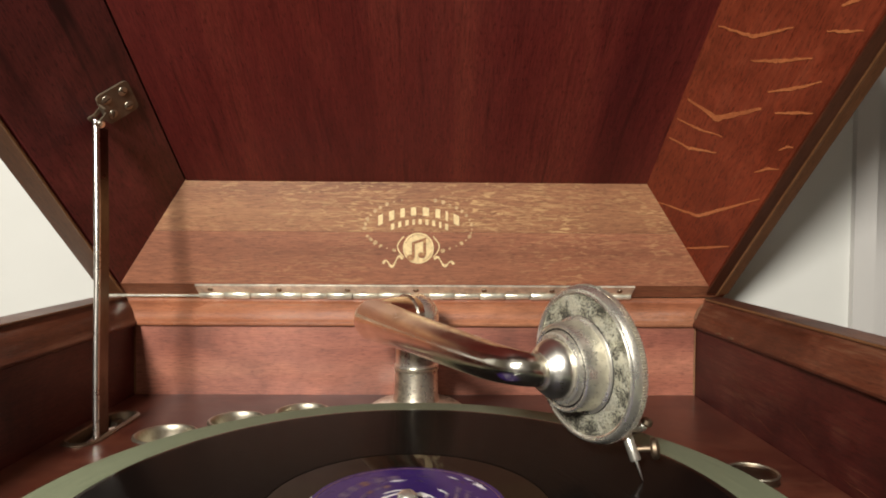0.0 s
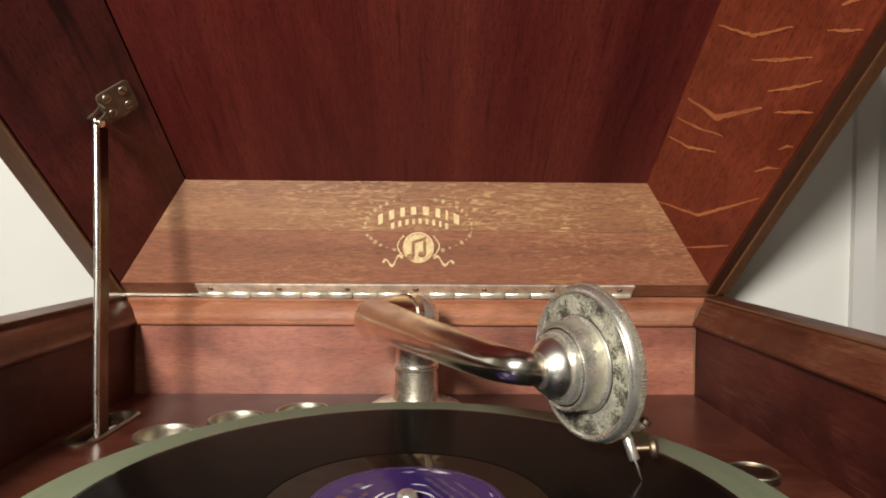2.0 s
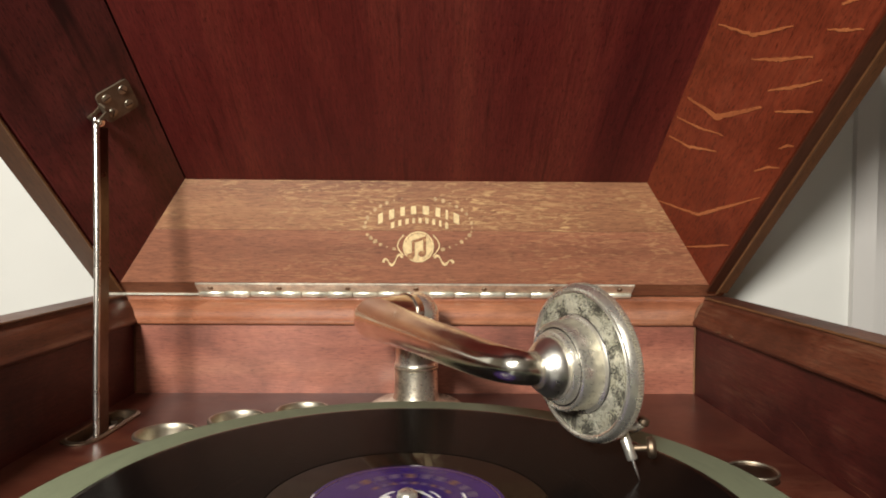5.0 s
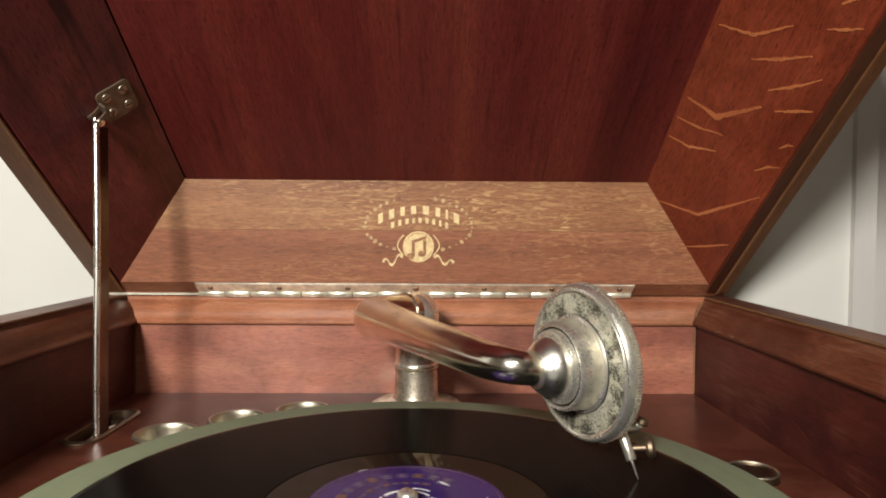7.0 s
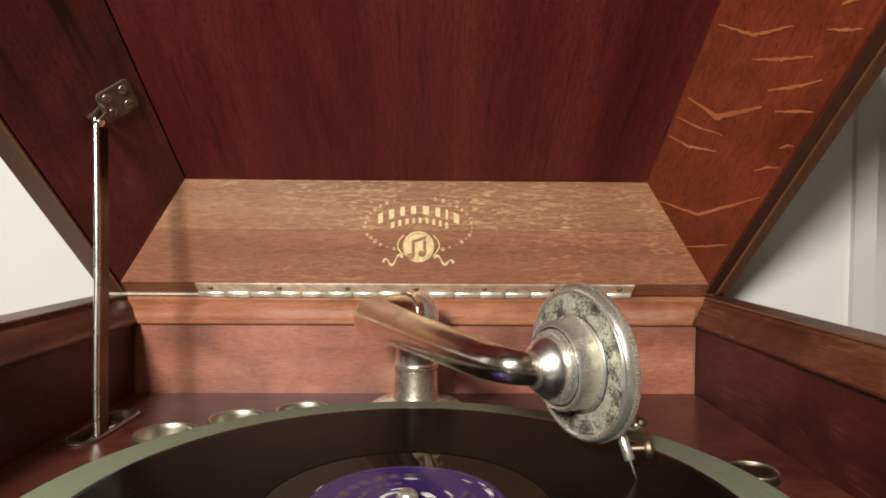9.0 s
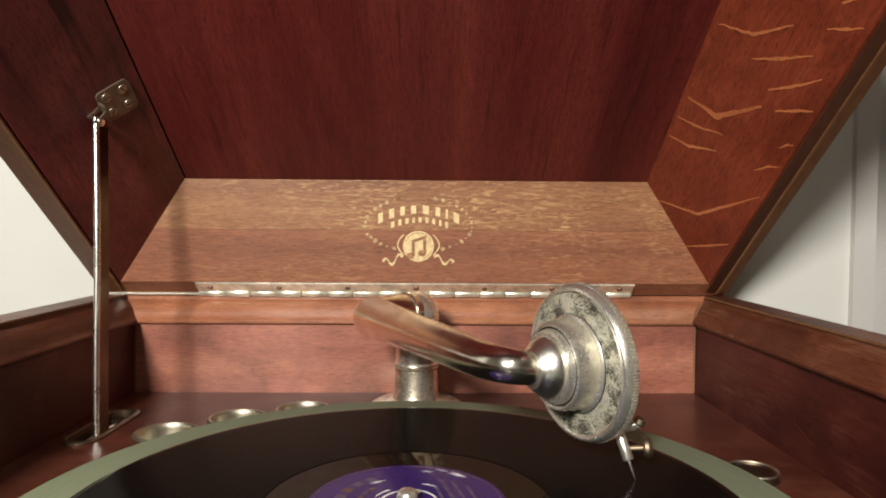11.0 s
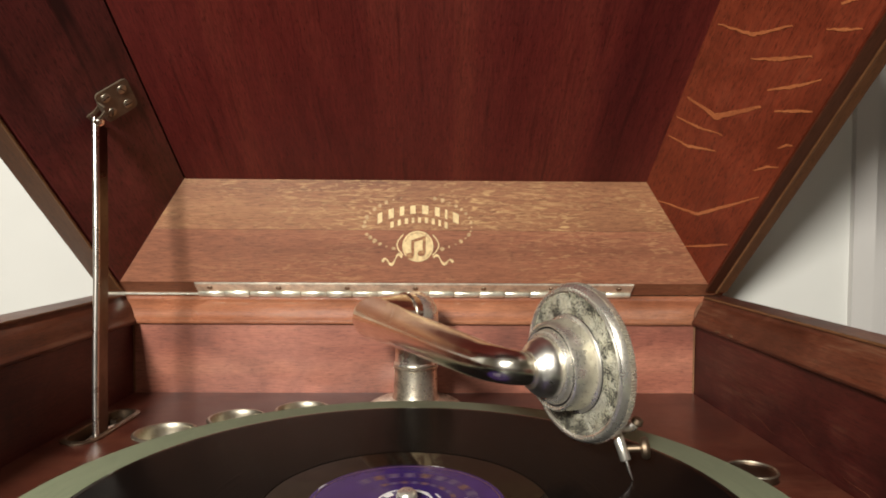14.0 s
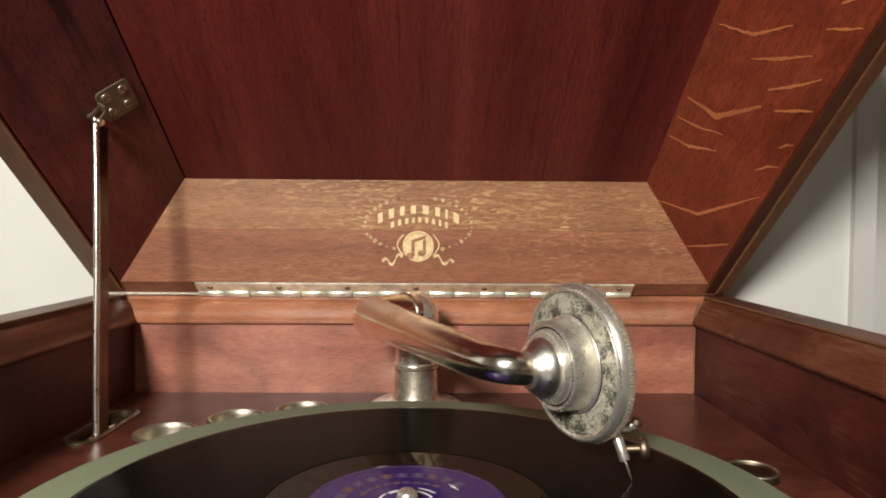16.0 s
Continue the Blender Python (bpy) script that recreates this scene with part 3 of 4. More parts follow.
def rail_plane(x, s, lift=0.0003):
    """A spot on the rail: x across, s up the slope; its z axis looks into the lid."""
    e2 = Vector((0, -(U1 - U0), LID_D)).normalized()
    m = Matrix((Vector((1, 0, 0)), e2, Vector((1, 0, 0)).cross(e2))).transposed().to_4x4()
    nrm = m.to_3x3().col[2]
    if nrm.y > 0:
        m = m @ Matrix.Diagonal((1, 1, -1, 1))
        nrm = -nrm
    m.translation = Vector((x, -U0, 0)) + e2 * s + nrm * lift
    return m


def transfer():
    """Gold transfer: plain blocks in two arcs, a roundel with ribbons, an oval of small ornaments."""
    m = rail_plane(0.001, 0)
    th = 0.00012
    decal = part("gold_roundel", slab(disc_outline(0, 0.0265, 0.0112, 40), m, th), gold, lid, "worn gold transfer roundel")
    note = rail_plane(0.001, 0, 0.00055)
    bm = slab([(-0.0048, 0.0198), (-0.0026, 0.0198), (-0.0026, 0.0295), (0.0034, 0.0315), (0.0034, 0.0218), (0.0056, 0.0218), (0.0056, 0.0345), (-0.0048, 0.0308)], note, th)
    slab(disc_outline(-0.0056, 0.0197, 0.0028, 14, 0.0022), rail_plane(0.001, 0, 0.0006), th, bm)
    slab(disc_outline(0.0026, 0.0215, 0.0028, 14, 0.0022), rail_plane(0.001, 0, 0.0006), th, bm)
    part("dark_mark", bm, wood_rail, decal, "plain dark mark inside the roundel")
    for r, a0, a1 in ((0.0098, 20, 160), (0.0100, 200, 250), (0.0098, 290, 345)):
        line = [(r * math.cos(radians(a0 + (a1 - a0) * k / 20)), 0.0265 + r * math.sin(radians(a0 + (a1 - a0) * k / 20))) for k in range(21)]
        part("worn_line", ribbon(line, [0.0004 + 0.0003 * (k % 3) for k in range(21)], note, th), gold_worn, decal)

    def arc_blocks(widths, x0, x1, s_mid, sag, height, skip):
        total = sum(widths) + skip * (len(widths) - 1)
        k, x, half = (x1 - x0) / total, x0, (x1 - x0) / 2
        for w in widths:
            a, b = x, x + w * k
            x = b + skip * k
            c = (a + b) / 2
            s = s_mid - sag * ((c - (x0 + x1) / 2) / half) ** 2
            tilt = -2 * sag * (c - (x0 + x1) / 2) / half ** 2
            h = height * (1 + 0.25 * abs(c) / half)
            wd = (b - a) / 2
            bm = slab([(c + u, s + v + u * tilt) for u, v in ((-wd * 0.62, -h / 2), (wd * 0.62, -h / 2), (wd * 0.62, h / 2), (-wd * 0.62, h / 2))], m, th)
            part("gold_block", bm, gold, decal)
    arc_blocks([1, 1.1, 0.9, 1.1, 1.3, 1.0, 0.5, 1.2], -0.0300, 0.0305, 0.0530, 0.0075, 0.0058, 0.42)
    arc_blocks([1.1, 1, 1.1, 0.8, 1, 1, 1, 0.8, 1], -0.0205, 0.0220, 0.0455, 0.0042, 0.0036, 0.40)
    rng = random.Random(4)
    for i in range(40):
        a = 2 * math.pi * i / 40
        if abs(a - 1.5 * math.pi) < 0.42 or rng.random() < 0.12 or abs(a - 0.5 * math.pi) < 0.12:
            continue
        x, s = 0.0385 * math.cos(a), 0.0405 + (0.0215 if a < math.pi else 0.0175) * math.sin(a)
        r = rng.choice((0.0006, 0.0008, 0.0013, 0.0016))
        bm = slab([(x + r * (0.7 + 0.5 * rng.random()) * math.cos(b), s + r * (0.7 + 0.5 * rng.random()) * math.sin(b)) for b in [k * 2 * math.pi / 9 for k in range(9)]], m, th)
        part("gold_ornament", bm, gold_worn, decal)
    for sgn, wob in ((-1, 1.0), (1, 0.8)):
        line = [(sgn * (0.0115 + 0.0140 * t), 0.0185 - 0.0045 * t + 0.0030 * wob * math.sin(9 * t)) for t in [i / 20 for i in range(21)]]
        part("gold_ribbon", ribbon(line, [0.0014 + 0.0006 * math.sin(7 * i) for i in range(21)], m, th), gold, decal)
        line = [(sgn * (0.0105 + 0.0045 * math.sin(math.pi * t)), 0.0200 + 0.0150 * t) for t in [i / 14 for i in range(15)]]
        part("gold_ribbon", ribbon(line, [0.0009] * 15, m, th), gold, decal)


transfer()


def side_plane(s, u, v, lift=0.0003):
    """A spot on the side panel s (-1 or 1): its x axis runs to the lid's front, y up the slope, z inward."""
    e1, e2 = Vector((0, -1, 0)), Vector((-s * (WI - WT), 0, LID_D)).normalized()
    nrm = Vector((-s * LID_D, 0, -(WI - WT))).normalized()
    m = Matrix((e1, e2, nrm)).transposed().to_4x4()
    m.translation = Vector((s * (WI - v * (WI - WT) / LID_D), -u, v)) + nrm * lift
    return m


def ray_flecks():
    """Pale medullary rays across the right side panel: start, bend and end as (u, v), and the width."""
    panel = [o for o in lid.children if o.name.startswith("side_panel")][0]
    if panel.data.vertices[0].co.x < 0:
        panel = [o for o in lid.children if o.name.startswith("side_panel")][1]
    flecks = [((.1965, .0528), (.2010, .0378), (.2158, .0250), 2.4), ((.1880, .0341), (.196, .024), (.2067, .0129), 2.6), ((.1770, .0219), (.186, .014), (.1978, .0056), 2.2),
              ((.1442, .0531), (.1435, .0369), (.1655, .0210), 4.2), ((.1676, .0151), (.1745, .008), (.1798, .0020), 2.2), ((.1266, .0546), (.129, .043), (.1344, .0303), 1.8),
              ((.1103, .0544), (.112, .043), (.1212, .0298), 2.2), ((.1480, .0060), (.153, .0038), (.1553, .0014), 1.8), ((.1248, .0101), (.133, .006), (.1373, .0015), 1.8),
              ((.0537, .0462), (.0665, .0235), (.1101, .0018), 2.6), ((.0310, .0215), (.046, .0115), (.0604, .0023), 2.2), ((.2223, .0134), (.226, .008), (.2304, .0024), 1.8),
              ((.2359, .0134), (.242, .010), (.249, .006), 3.0)]
    rng = random.Random(8)
    for a, b, c, w in flecks:
        m = side_plane(1, 0, 0, 0.00025)
        k = math.hypot(WI - WT, LID_D) / LID_D
        a, b, c = Vector(a), Vector(b), Vector(c)
        line = smooth_path([a, a.lerp(b, 0.8), b, b.lerp(c, 0.25), c], 5)
        line = [(p[0] + rng.uniform(-0.0004, 0.0004), p[1] * k) for p in line]
        n = len(line) - 1
        widths = [w * 0.0010 * (0.12 + 0.75 * math.sin(math.pi * min(0.97, max(0.04, i / n))) ** 0.6) * rng.uniform(0.75, 1.2) for i in range(n + 1)]
        part("ray_fleck", ribbon(line, widths, m, 0.00008), wood_fleck, panel, "pale orange ray fleck in the oak")


ray_flecks()


def lid_stay():
    """Bracket on the lid's side and the flat bar down to the slot."""
    m = side_plane(-1, 0.1470, 0.0424, 0.0004)
    h = 0.0106
    out = []
    for cx, cy, a0 in ((h, h, 0), (-h, h, 90), (-h, -h, 180), (h, -h, 270)):
        for k in range(5):
            a = radians(a0 + 22.5 * k)
            out.append((cx * 0.72 + 0.28 * h * math.cos(a), cy * 0.72 + 0.28 * h * math.sin(a)))
    plate = part("stay_bracket", slab(out, m, 0.0012), bracket_metal, lid, "small square nickel bracket with four screws", bevel=0.0003)
    for a, b in ((0.0052, 0.0055), (-0.0055, 0.0052), (0.0055, -0.0052), (-0.0052, -0.0055)):
        mm = m @ Matrix.Translation((a, b, 0.0012))
        part("screw", lathe([(0.0029, 0), (0.0027, 0.0003), (0.0016, 0.0006), (0, 0.0007)], mm, 20), cup_metal, plate, smooth=True)
        part("screw_slot", slab([(-0.0021, -0.0003), (0.0021, -0.0003), (0.0021, 0.0003), (-0.0021, 0.0003)], mm @ pose(0, 0, 0.0006, 0, 0, rnd_turn(a, b)), 0.0002), black_iron, plate)
    inv = lid.matrix_world.inverted()
    top, foot = grown(-0.1868, 0.1475, 0.183), grown(-0.1800, 0.1305, -0.040)
    # two straps folded off the plate hold the pin
    pin_at = m.inverted() @ (inv @ top)
    for z in (pin_at.z - 0.0040, pin_at.z + 0.0030):
        line = [(pin_at.x - 0.0006 + (0.0020 - pin_at.x) * k / 8, pin_at.y - 0.0026 + (-0.0098 - pin_at.y + 0.0026) * k / 8) for k in range(9)]
        part("ear", ribbon(line, [0.0030, 0.0042, 0.0034, 0.0026, 0.0024, 0.0024, 0.0026, 0.0030, 0.0036], m @ Matrix.Translation((0, 0, z)), 0.0010), bracket_metal, plate)
    part("fold", slab([(-0.0020, -0.0108), (0.0055, -0.0108), (0.0055, -0.0097), (-0.0020, -0.0097)], m, pin_at.z + 0.0038), bracket_metal, plate)
    mid = top.lerp(foot, 0.35) + Vector((0.0006, -0.0005, 0))
    low = top.lerp(foot, 0.7) + Vector((-0.0008, 0, 0))
    rod = part("stay_bar", tube([(*(inv @ p), r) for p, r in ((top, 0.0019), (mid, 0.0018), (low, 0.0017), (foot, 0.0017))], 14), steel, lid, "bright steel front edge of the stay bar", smooth=True)
    # the stay is a flat bar: its bright rounded edge faces the front, its side runs back, dark reflection put into the
    # colour
    back = Vector((0.0, 0.0125, 0.0))
    rings = []
    for p in (top + Vector((0, 0, -0.004)), mid, low, foot):
        rings.append([inv @ (p + Vector((dx, dy, 0))) for dx, dy in ((-0.0015, 0.0), (0.0015, 0.0), (0.0013, back.y), (-0.0013, back.y))])
    bm = bmesh.new()
    loops = [[bm.verts.new(v) for v in r] for r in rings]
    for a, b in zip(loops, loops[1:]):
        for i in range(4):
            bm.faces.new((a[i], a[(i + 1) % 4], b[(i + 1) % 4], b[i]))
    bm.faces.new(loops[0][::-1]), bm.faces.new(loops[-1])
    part("flat_side", bm, bar_dark_mirror, rod, "flat side of the stay bar, coloured as its dark reflection")
    part("pin", lathe([(0, -0.0060), (0.0019, -0.0060), (0.0024, -0.0050), (0.0016, -0.0045), (0.0016, 0.0040), (0.0026, 0.0044), (0.0022, 0.0056), (0, 0.0060)],
                      m @ Matrix.Translation(pin_at), 16), nickel, rod, smooth=True)


def rnd_turn(a, b):
    return (a * 7919 + b * 104729) * 1000 % 180


lid_stay()


def hinge():
    """Piano hinge: upper leaf under the rail, lower leaf on the back wall, knuckles between."""
    t = thing("piano_hinge", "long dull brass piano hinge joining lid and cabinet", "hinge", m=Matrix.Translation(grown(XM, HY, HZ)) @ Matrix.Scale(K, 4))
    x0, x1 = -0.1597, 0.1585
    up = pose(0, 0, 0, -TH)
    bm = hexa(bmesh.new(), [up @ Vector((x0, -0.0014, -0.0016)), up @ Vector((x1, -0.0014, -0.0016)), up @ Vector((x1, -0.0136, -0.0016)), up @ Vector((x0, -0.0136, -0.0016))],
              [up @ Vector((x0, -0.0014, -0.0002)), up @ Vector((x1, -0.0014, -0.0002)), up @ Vector((x1, -0.0136, -0.0002)), up @ Vector((x0, -0.0136, -0.0002))])
    leaf = part("upper_leaf", bm, brass, t)
    part("lower_leaf", box(x0, x1, 0.0005, 0.012, -0.0020, -0.0012), brass, t)
    n = 17
    for i in range(n):
        a, b = x0 + (x1 - x0) * i / n + 0.0002, x0 + (x1 - x0) * (i + 1) / n - 0.0002
        r = 0.0030 if i % 2 else 0.0027
        part("knuckle", lathe([(0, a), (r * 0.9, a), (r, a + 0.0004), (r, b - 0.0004), (r * 0.9, b), (0, b)], pose(0, -0.0016 if i % 2 else -0.0012, -0.0004, 0, 90, 0), 12), brass, t, smooth=True)
    for i in range(7):
        x = x0 + 0.010 + (x1 - x0 - 0.020) * i / 6
        mm = up @ pose(x, -0.0085, -0.0016, 180, 0, 0)
        part("screw", lathe([(0.0021, 0), (0.0018, 0.0006), (0, 0.0009)], mm, 12), bronze, leaf, smooth=True)


hinge()
tagged(part("brass_strip", box(-0.229, -0.1605, HY - 0.003, HY + 0.001, ZB + TOP_Z + 0.0002, ZB + TOP_Z + 0.0016), brass, cabinet), "thin brass edge strip beside the hinge")

# ---------------------------------------------------------------- turntable and record
PLAT_R, REC_R, LAB_R, REC_Z = 0.1500, 0.1270, 0.0372, 0.0292


def turntable():
    t = thing("turntable", "round turntable platter covered in grey-green felt", "turntable", m=pose(0, 0, ZB))
    part("platter", lathe([(0, 0.010), (PLAT_R - 0.006, 0.010), (PLAT_R - 0.0015, 0.0105), (PLAT_R - 0.0005, 0.012), (PLAT_R - 0.0005, 0.0242), (PLAT_R - 0.002, 0.0247), (0, 0.0247)], n=128), nickel, t, smooth=True)
    part("felt", lathe([(0.004, 0.0248), (PLAT_R - 0.0012, 0.0248), (PLAT_R, 0.0252), (PLAT_R - 0.0002, 0.0262), (PLAT_R - 0.001, 0.0267), (0.004, 0.0267)], n=160, closed=True), felt, t, "grey-green felt mat", smooth=True)
    part("hub", lathe([(0, 0.0), (0.02, 0.0), (0.02, 0.0042), (0, 0.0042)]), black_iron, t)
    part("spindle", lathe([(0, 0.0248), (0.0036, 0.0248), (0.0036, 0.0296), (0.0039, 0.0300), (0.0040, 0.0314), (0.0036, 0.0328), (0.0024, 0.0339), (0, 0.0343)], n=32), nickel_dull, t, "rounded nickel spindle", smooth=True)
    return t


def record():
    t = thing("gramophone_record", "black shellac gramophone record with a blue-violet label", "record", m=pose(0, 0, ZB))
    z = REC_Z
    grooves = [(LAB_R + 0.0165, z - 0.0001)]
    r = LAB_R + 0.0168
    while r < REC_R - 0.004:
        grooves += [(r, z), (r + 0.0006, z), (r + 0.0008, z - 0.00006), (r + 0.0010, z)]
        r += 0.0011
    grooves += [(REC_R - 0.0040, z - 0.0002), (REC_R - 0.0008, z - 0.0002), (REC_R, z - 0.0008), (REC_R, z - 0.0017), (REC_R - 0.0008, z - 0.0024), (0.0038, z - 0.0024)]
    part("disc", lathe(grooves, n=160), shellac_groove, t, smooth=True)
    part("run_out", lathe([(0.0038, z - 0.0002), (LAB_R + 0.0166, z - 0.0002), (LAB_R + 0.0166, z - 0.0015), (0.0038, z - 0.0015)], n=128, closed=True), shellac_smooth, t, "smooth shiny run-out band")
    part("edge_band", lathe([(REC_R - 0.0040, z - 0.00015), (REC_R - 0.0036, z), (REC_R - 0.0012, z - 0.00005), (REC_R - 0.0006, z - 0.0004)], n=160), shellac_edge, t, "smooth edge band", smooth=True)
    lab = part("label", lathe([(0.0038, z - 0.0002), (0.0038, z + 0.0001), (LAB_R - 0.0004, z + 0.0001), (LAB_R, z - 0.0002)], n=96), label_blue, t, "blue-violet paper label")
    m = pose(0, 0, z + 0.00015)
    rng = random.Random(11)

    def arc(r, a0, a1, w, mat, name):
        bm = bmesh.new()
        k = max(3, int(abs(a1 - a0) / 6))
        line = [(r * math.cos(radians(a0 + (a1 - a0) * i / k)), r * math.sin(radians(a0 + (a1 - a0) * i / k))) for i in range(k + 1)]
        part(name, ribbon(line, [w] * (k + 1), m, 0.00006, bm), mat, lab)
    # a broad arc of faint title bars in the upper half, lines of small writing below and in the middle
    for i in range(10):
        arc(0.0255, 158 - i * 14.5, 158 - i * 14.5 - 8.0, 0.0042, (dim_ink, gold_ink, dim_ink)[i % 3], "writing_bar")
    for i in range(9):
        arc(0.0180, 146 - i * 13.0, 146 - i * 13.0 - 8, 0.0020, (gold_ink, dim_ink)[i % 2], "writing_bar")
    for y, w in ((-0.0135, 0.026), (-0.0172, 0.036), (-0.0212, 0.030), (-0.0255, 0.018)):
        x = -w / 2
        while x < w / 2:
            step = rng.uniform(0.003, 0.007)
            part("writing_bar", slab([(x, y - 0.0006), (min(x + step, w / 2), y - 0.0006), (min(x + step, w / 2), y + 0.0006), (x, y + 0.0006)], m, 0.00006), dim_ink, lab)
            x += step + 0.0012
    arc(0.0352, 0, 350, 0.0003, gold_ink, "fine_ring")
    # paper rubbed through round the hole
    for a0, a1, r, w in ((5, 70, 0.0098, 0.0010), (62, 118, 0.0104, 0.0016), (126, 205, 0.0108, 0.0008), (150, 176, 0.0090, 0.0026), (215, 262, 0.0104, 0.0014), (270, 345, 0.0110, 0.0009), (20, 55, 0.0128, 0.0007), (318, 352, 0.0094, 0.0022), (190, 240, 0.0122, 0.0006)):
        arc(r, a0, a1, w, silver_ink, "worn_ring")
    # pale chips: angle, radius, length round the label, width
    for a, r, s, w in ((21, 0.0222, 0.0046, 0.0014), (319, 0.0173, 0.0052, 0.0013), (309, 0.0325, 0.0052, 0.0030), (323, 0.0334, 0.0030, 0.0013), (333, 0.0302, 0.0026, 0.0011),
                       (93, 0.0368, 0.0042, 0.0009), (179, 0.0362, 0.0034, 0.0009), (216, 0.0362, 0.0024, 0.0008), (255, 0.0325, 0.0018, 0.0010)):
        k = math.degrees(s / r) / 2
        line = [(r * math.cos(radians(a - k + 2 * k * i / 6)) + rng.uniform(-0.0002, 0.0002), r * math.sin(radians(a - k + 2 * k * i / 6)) + rng.uniform(-0.0002, 0.0002)) for i in range(7)]
        part("scuff", ribbon(line, [w * rng.uniform(0.3, 1.0) for i in range(7)], pose(0, 0, z + 0.00022), 0.00005), silver_ink, lab, "pale scuff in the paper")
    return t


platter_thing, record_thing = turntable(), record()

# ---------------------------------------------------------------- tone arm
PIV = (-0.0019, 0.2244)
tonearm = thing("tone_arm", "nickel-plated tapering tone arm with a pitted round sound box", "tone arm", m=pose(*PIV, ZB))


def tone_arm():
    part("base", lathe([(0, 0), (0.0300, 0), (0.0310, 0.0012), (0.0306, 0.0036), (0.0270, 0.0058), (0.0190, 0.0070), (0.0155, 0.0085), (0.0145, 0.0120), (0.0140, 0.0250),
                        (0.0138, 0.0278), (0.0146, 0.0284), (0.0148, 0.0293), (0.0142, 0.0300), (0.0130, 0.0302), (0, 0.0302)], Matrix.Scale(K, 4), 64), tarnished, tonearm, "worn nickel base flange and post", smooth=True)
    for a in (40, 160, 280):
        x, y = 0.0255 * math.cos(radians(a)), 0.0255 * math.sin(radians(a))
        part("screw", lathe([(0.0026, 0.0040), (0.0023, 0.0050), (0, 0.0053)], Matrix.Scale(K, 4) @ pose(x, y, 0), 14), tarnished, tonearm, smooth=True)

    def rel(x, y, z):
        return (x - PIV[0], y - PIV[1], z)

    def far(x, y, z, r):
        """A spot and radius of the plan at the pivot's end."""
        p = grown(x, y, z)
        return (*rel(p.x, p.y, p.z - ZB), r * K)
    n = Vector(BOX_N).normalized()
    c = Vector(rel(*BOX_C))
    end, bend = c + n * 0.0205, c + n * 0.0345 + Vector((0, 0, 0.0022))
    knee = Vector(far(-0.0266, 0.1645, 0.0651, 0)[:3])
    rows = [(*knee, 0.0138), (*knee.lerp(bend, 0.16), 0.0126), (*knee.lerp(bend, 0.40), 0.0108), (*knee.lerp(bend, 0.65), 0.0096),
            (*knee.lerp(bend, 0.86), 0.0084), (*(knee.lerp(bend, 0.965) + Vector((0.0004, 0.0, 0.0006))), 0.0075), (*(c + n * 0.0290 + Vector((0, 0, 0.0018))), 0.0070), (*end, 0.0066)]
    body = tube(rows, 40)
    # short rear leg from the swivel, with a round knee
    tube([far(-0.0020, 0.1910, 0.0645, 0.0128), far(-0.0130, 0.1790, 0.0650, 0.0129), (*knee, 0.0138)], 40, body)
    lathe([(0.01385 * math.cos(a), 0.01385 * math.sin(a)) for a in [-math.pi / 2 + i * math.pi / 20 for i in range(21)]], axis_frame(knee, (0.2, 0.1, 1)), 40, body)
    arm = part("arm", body, nickel, tonearm, "polished nickel tapering tube", smooth=True)
    dome = [(0.0120, 0.0303), (0.0142, 0.0304), (0.0146, 0.0312), (0.0142, 0.0322), (0.0137, 0.0328), (0.0138, 0.0480), (0.0142, 0.0540)]
    dome += [(0.0146 * math.cos(a), 0.0625 + 0.0160 * math.sin(a)) for a in [i * math.pi / 20 for i in range(11)]]
    part("riser", lathe(dome, Matrix.Scale(K, 4), 48), nickel_dull, arm, "dull nickel swivel elbow with a domed top", smooth=True)
    seam = Vector(far(-0.0085, 0.1838, 0.0650, 0)[:3])
    part("seam_ring", lathe([(0.0139, -0.0008), (0.0146, -0.0006), (0.0149, 0), (0.0146, 0.0006), (0.0139, 0.0008)], axis_frame(seam, (-0.72, -0.68, 0.05)), 48, closed=True), nickel, arm, smooth=True)
    m = axis_frame(c, n)
    part("sound_box", lathe([(0, -0.0075), (0.0290, -0.0075), (0.0304, -0.0066), (0.0312, -0.0050), (0.0312, -0.0012), (0.0306, 0.0), (0.0200, 0.0008), (0.0195, 0.0008), (0.010, 0.0008)], m, 96), nickel_pit, arm, "round pitted nickel sound box", smooth=True)
    part("rim_ring", lathe([(0.0298, 0.0002), (0.0300, 0.0008), (0.0306, 0.0011), (0.0311, 0.0007), (0.0314, 0.0010), (0.0322, 0.0008), (0.0331, -0.0004), (0.0335, -0.0022), (0.0326, -0.0022), (0.0310, -0.0014)], m, 96, closed=True), nickel_dull, arm, "bright worn rim of the sound box", smooth=True)
    # knurled edge
    bm, teeth = bmesh.new(), 170
    rings = []
    for h, k in ((-0.0023, 0.0), (-0.0025, 1.0), (-0.0050, 1.0), (-0.0053, 0.0)):
        rings.append([bm.verts.new(m @ Vector(((0.0329 + k * (0.0009 if i % 4 in (1, 2) else 0.0002)) * math.cos(math.pi * i / (2 * teeth)),
                                               (0.0329 + k * (0.0009 if i % 4 in (1, 2) else 0.0002)) * math.sin(math.pi * i / (2 * teeth)), h))) for i in range(4 * teeth)])
    rings.insert(0, [bm.verts.new(m @ Vector((0.0316 * math.cos(math.pi * i / (2 * teeth)), 0.0316 * math.sin(math.pi * i / (2 * teeth)), -0.0023))) for i in range(4 * teeth)])
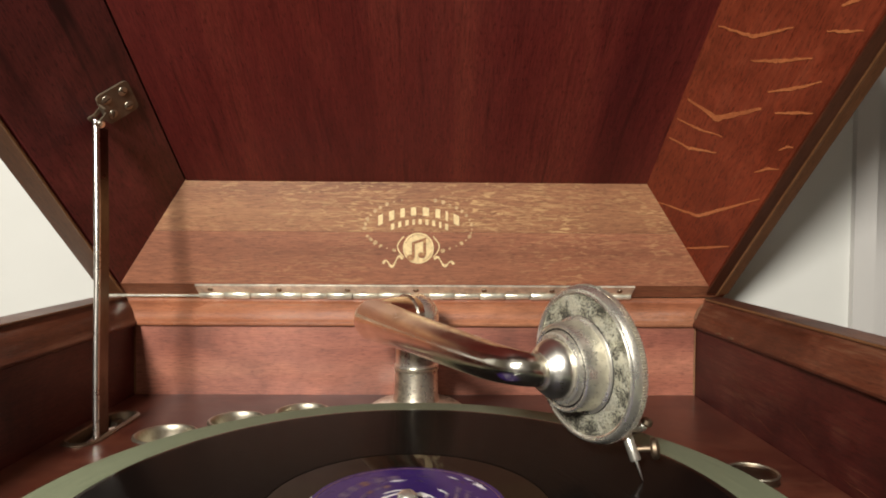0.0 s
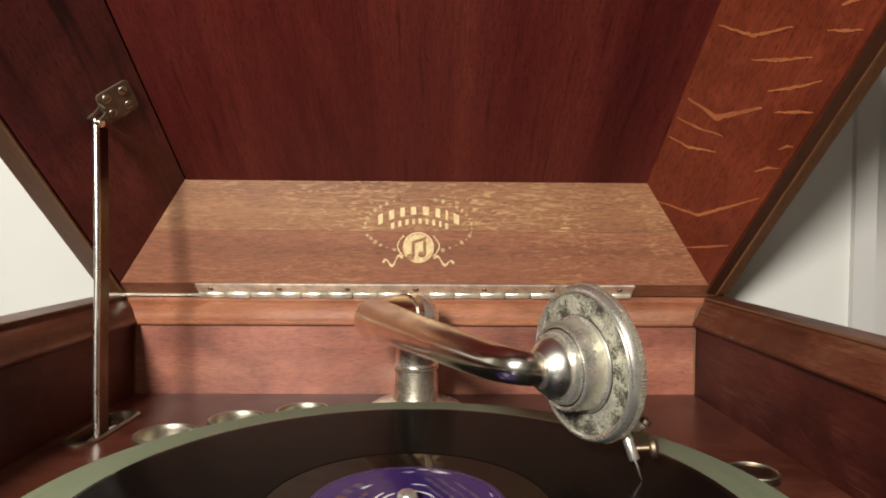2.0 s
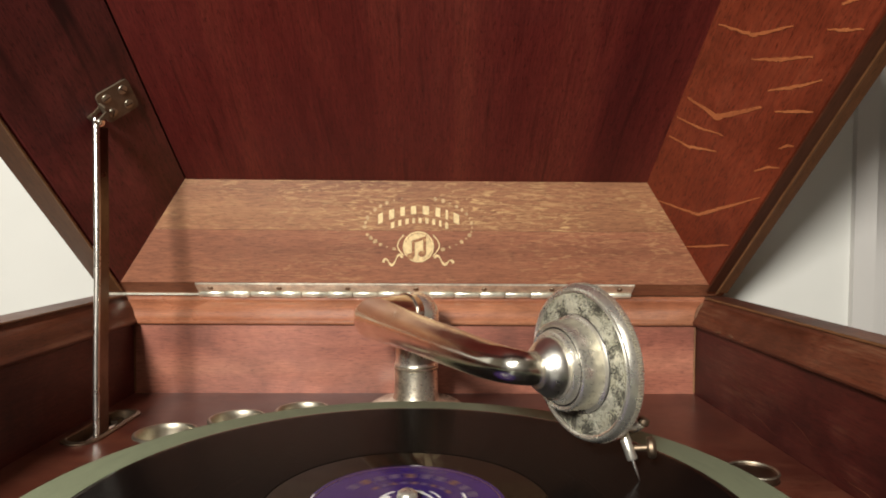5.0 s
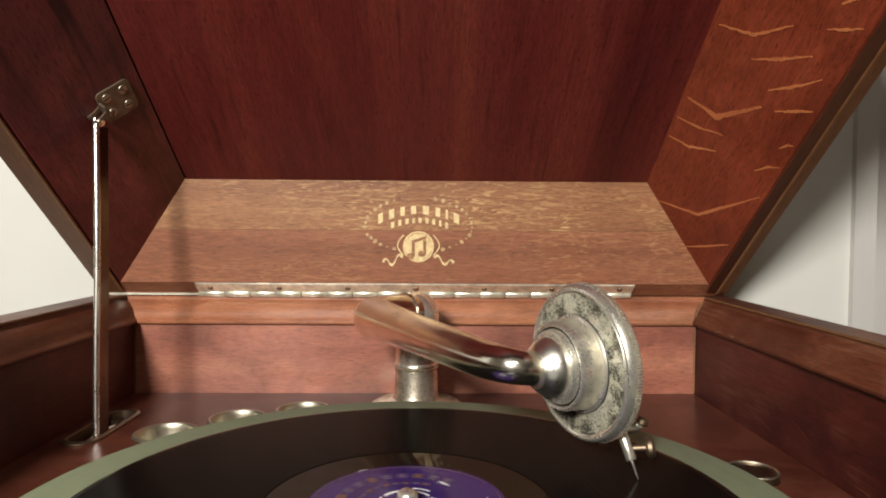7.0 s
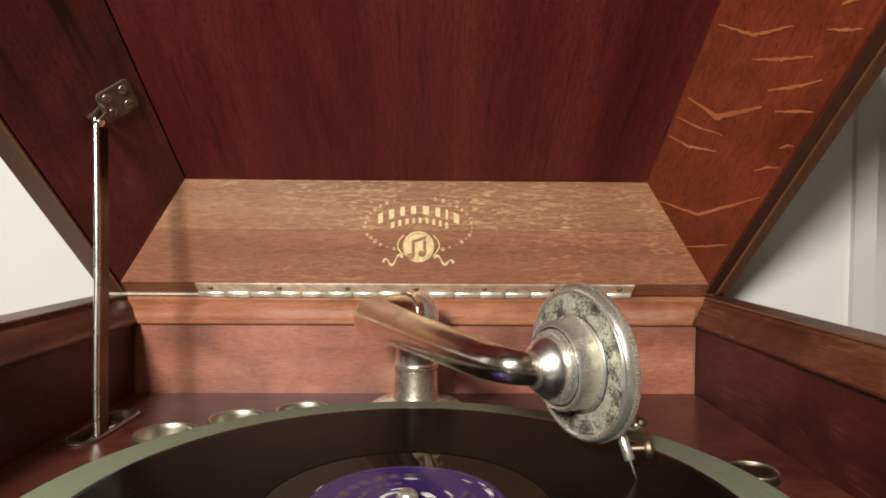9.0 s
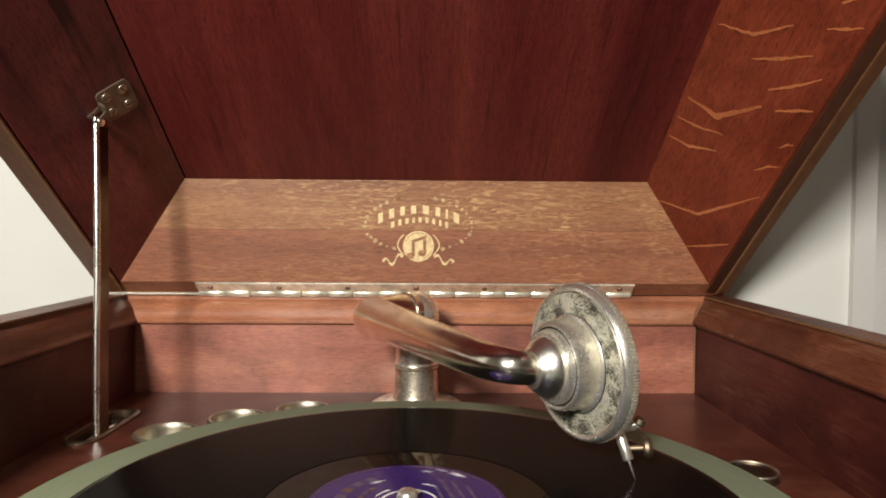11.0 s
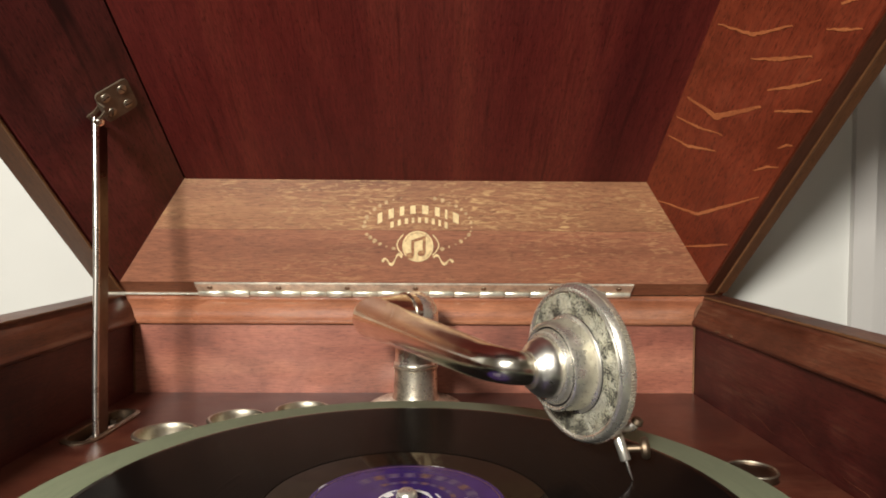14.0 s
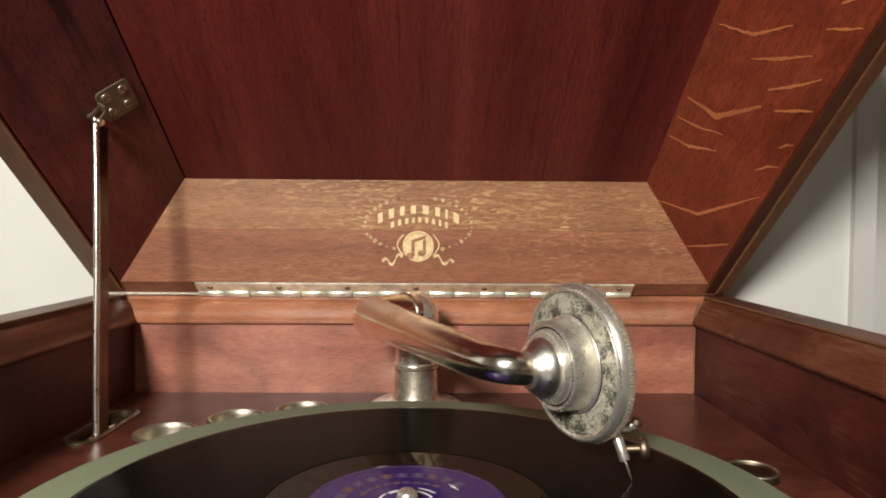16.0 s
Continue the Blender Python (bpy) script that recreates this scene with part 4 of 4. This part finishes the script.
    rings.append([bm.verts.new(m @ Vector((0.0316 * math.cos(math.pi * i / (2 * teeth)), 0.0316 * math.sin(math.pi * i / (2 * teeth)), -0.0053))) for i in range(4 * teeth)])
    for a, b in zip(rings, rings[1:]):
        for i in range(4 * teeth):
            j = (i + 1) % (4 * teeth)
            bm.faces.new((a[i], a[j], b[j], b[i]))
    part("knurled_edge", bm, nickel_dull, arm, "finely knurled nickel edge")
    part("boss", lathe([(0.0212, 0.0006), (0.0206, 0.0016), (0.0194, 0.0020), (0.0190, 0.0050), (0.0187, 0.0102), (0.0184, 0.0114), (0.0176, 0.0119), (0.0168, 0.0116),
                        (0.0163, 0.0108), (0.0158, 0.0108), (0.0155, 0.0122), (0.0149, 0.0134), (0.0139, 0.0137), (0.0130, 0.0134), (0.0128, 0.0130)], m, 80), nickel_dull, arm, "stepped nickel boss", smooth=True)
    part("ball_collar", lathe([(0.0126, 0.0128), (0.0128, 0.0138), (0.0126, 0.0155), (0.0117, 0.0178), (0.0102, 0.0198), (0.0086, 0.0210), (0.0084, 0.0216), (0.0080, 0.0222), (0.0074, 0.0222), (0.0068, 0.0216), (0.006, 0.0216)], m, 64), nickel_satin, arm, "bright rounded collar", smooth=True)

    # thin black rings laid into two grooves of the boss
    for a, b, h in ((0.0206, 0.0211, 0.0012), (0.0158, 0.0165, 0.0112)):
        part("groove_line", lathe([(a, h - 0.0006), (a, h), (b, h), (b, h - 0.0006)], m, 72, closed=True), black_iron, arm, "thin black ring in a groove")

    # needle holder and needle
    tip, seat, head = Vector(rel(0.0928, 0.0211, REC_Z + 0.0001)), Vector(rel(0.0905, 0.0230, 0.0366)), Vector(rel(0.0877, 0.0274, 0.0464))
    d = (seat - head).normalized()
    part("needle_holder", lathe([(0, -0.002), (0.0018, -0.002), (0.0022, -0.0013), (0.0022, (seat - head).length - 0.0006), (0.0018, (seat - head).length), (0, (seat - head).length)], axis_frame(head, d), 24), nickel_dull, arm, smooth=True)
    part("needle", tube([(*(seat - d * 0.004), 0.0007), (*seat, 0.0007), (*seat.lerp(tip, 0.55), 0.00055), (*tip, 0.00008)], 12, steps=3), steel, arm, "thin steel needle", smooth=True)
    a, b = Vector(rel(0.0915, 0.0265, 0.0404)), Vector(rel(0.0996, 0.0242, 0.0416))
    w = (b - a).normalized()
    part("thumb_screw", lathe([(0, 0), (0.0014, 0), (0.0014, 0.0056), (0.0036, 0.0058), (0.0044, 0.0066), (0.0045, 0.0080), (0.0038, 0.0090), (0.0015, 0.0094), (0, 0.0092)], axis_frame(a, w), 20), bronze, arm, "small dull thumb screw", smooth=True)
    part("stylus_bar", tube([(*rel(0.0868, 0.0325, 0.0477), 0.0018), (*rel(0.0905, 0.0315, 0.0475), 0.0024), (*rel(0.0945, 0.0300, 0.0490), 0.0023), (*rel(0.0965, 0.0298, 0.0502), 0.0016)], 14), nickel_dull, arm, smooth=True)
    part("pivot_screw", lathe([(0, 0), (0.0022, 0), (0.0026, 0.0008), (0.0022, 0.0026), (0, 0.003)], axis_frame(Vector(rel(0.0962, 0.0296, 0.0497)), (0.35, -0.2, 0.9)), 16), bronze, arm, smooth=True)
    return arm


BOX_C, BOX_N = (0.0707, 0.0360, 0.0738), (-0.90, -0.43, -0.040)
arm_part = tone_arm()


# ---------------------------------------------------------------- what moves
def motions():
    turn = 521.6          # degrees a second, 87 turns a minute, clockwise from above
    for ob in (platter_thing, record_thing):
        walk(ob, [(i / 10, pose(0, 0, ZB, 0, 0, START_TURN - turn * i / 10)) for i in range(161)])
    walk(arm_part, [(0.0, pose(0, 0, 0, 0, 0, 0.60)), (1.0, pose(0, 0, 0, 0, 0, 0.55)), (4.0, pose(0, 0, 0, 0, 0, 0.23)), (7.0, pose(0, 0, 0, 0, 0, 0.0)),
                    (9.0, pose(0, 0, 0, 0, 0, -0.19)), (12.5, pose(0, 0, 0, 0, 0, -0.53)), (16.0, pose(0, 0, 0, 0, 0, -0.81))])


START_TURN = 81.0
motions()
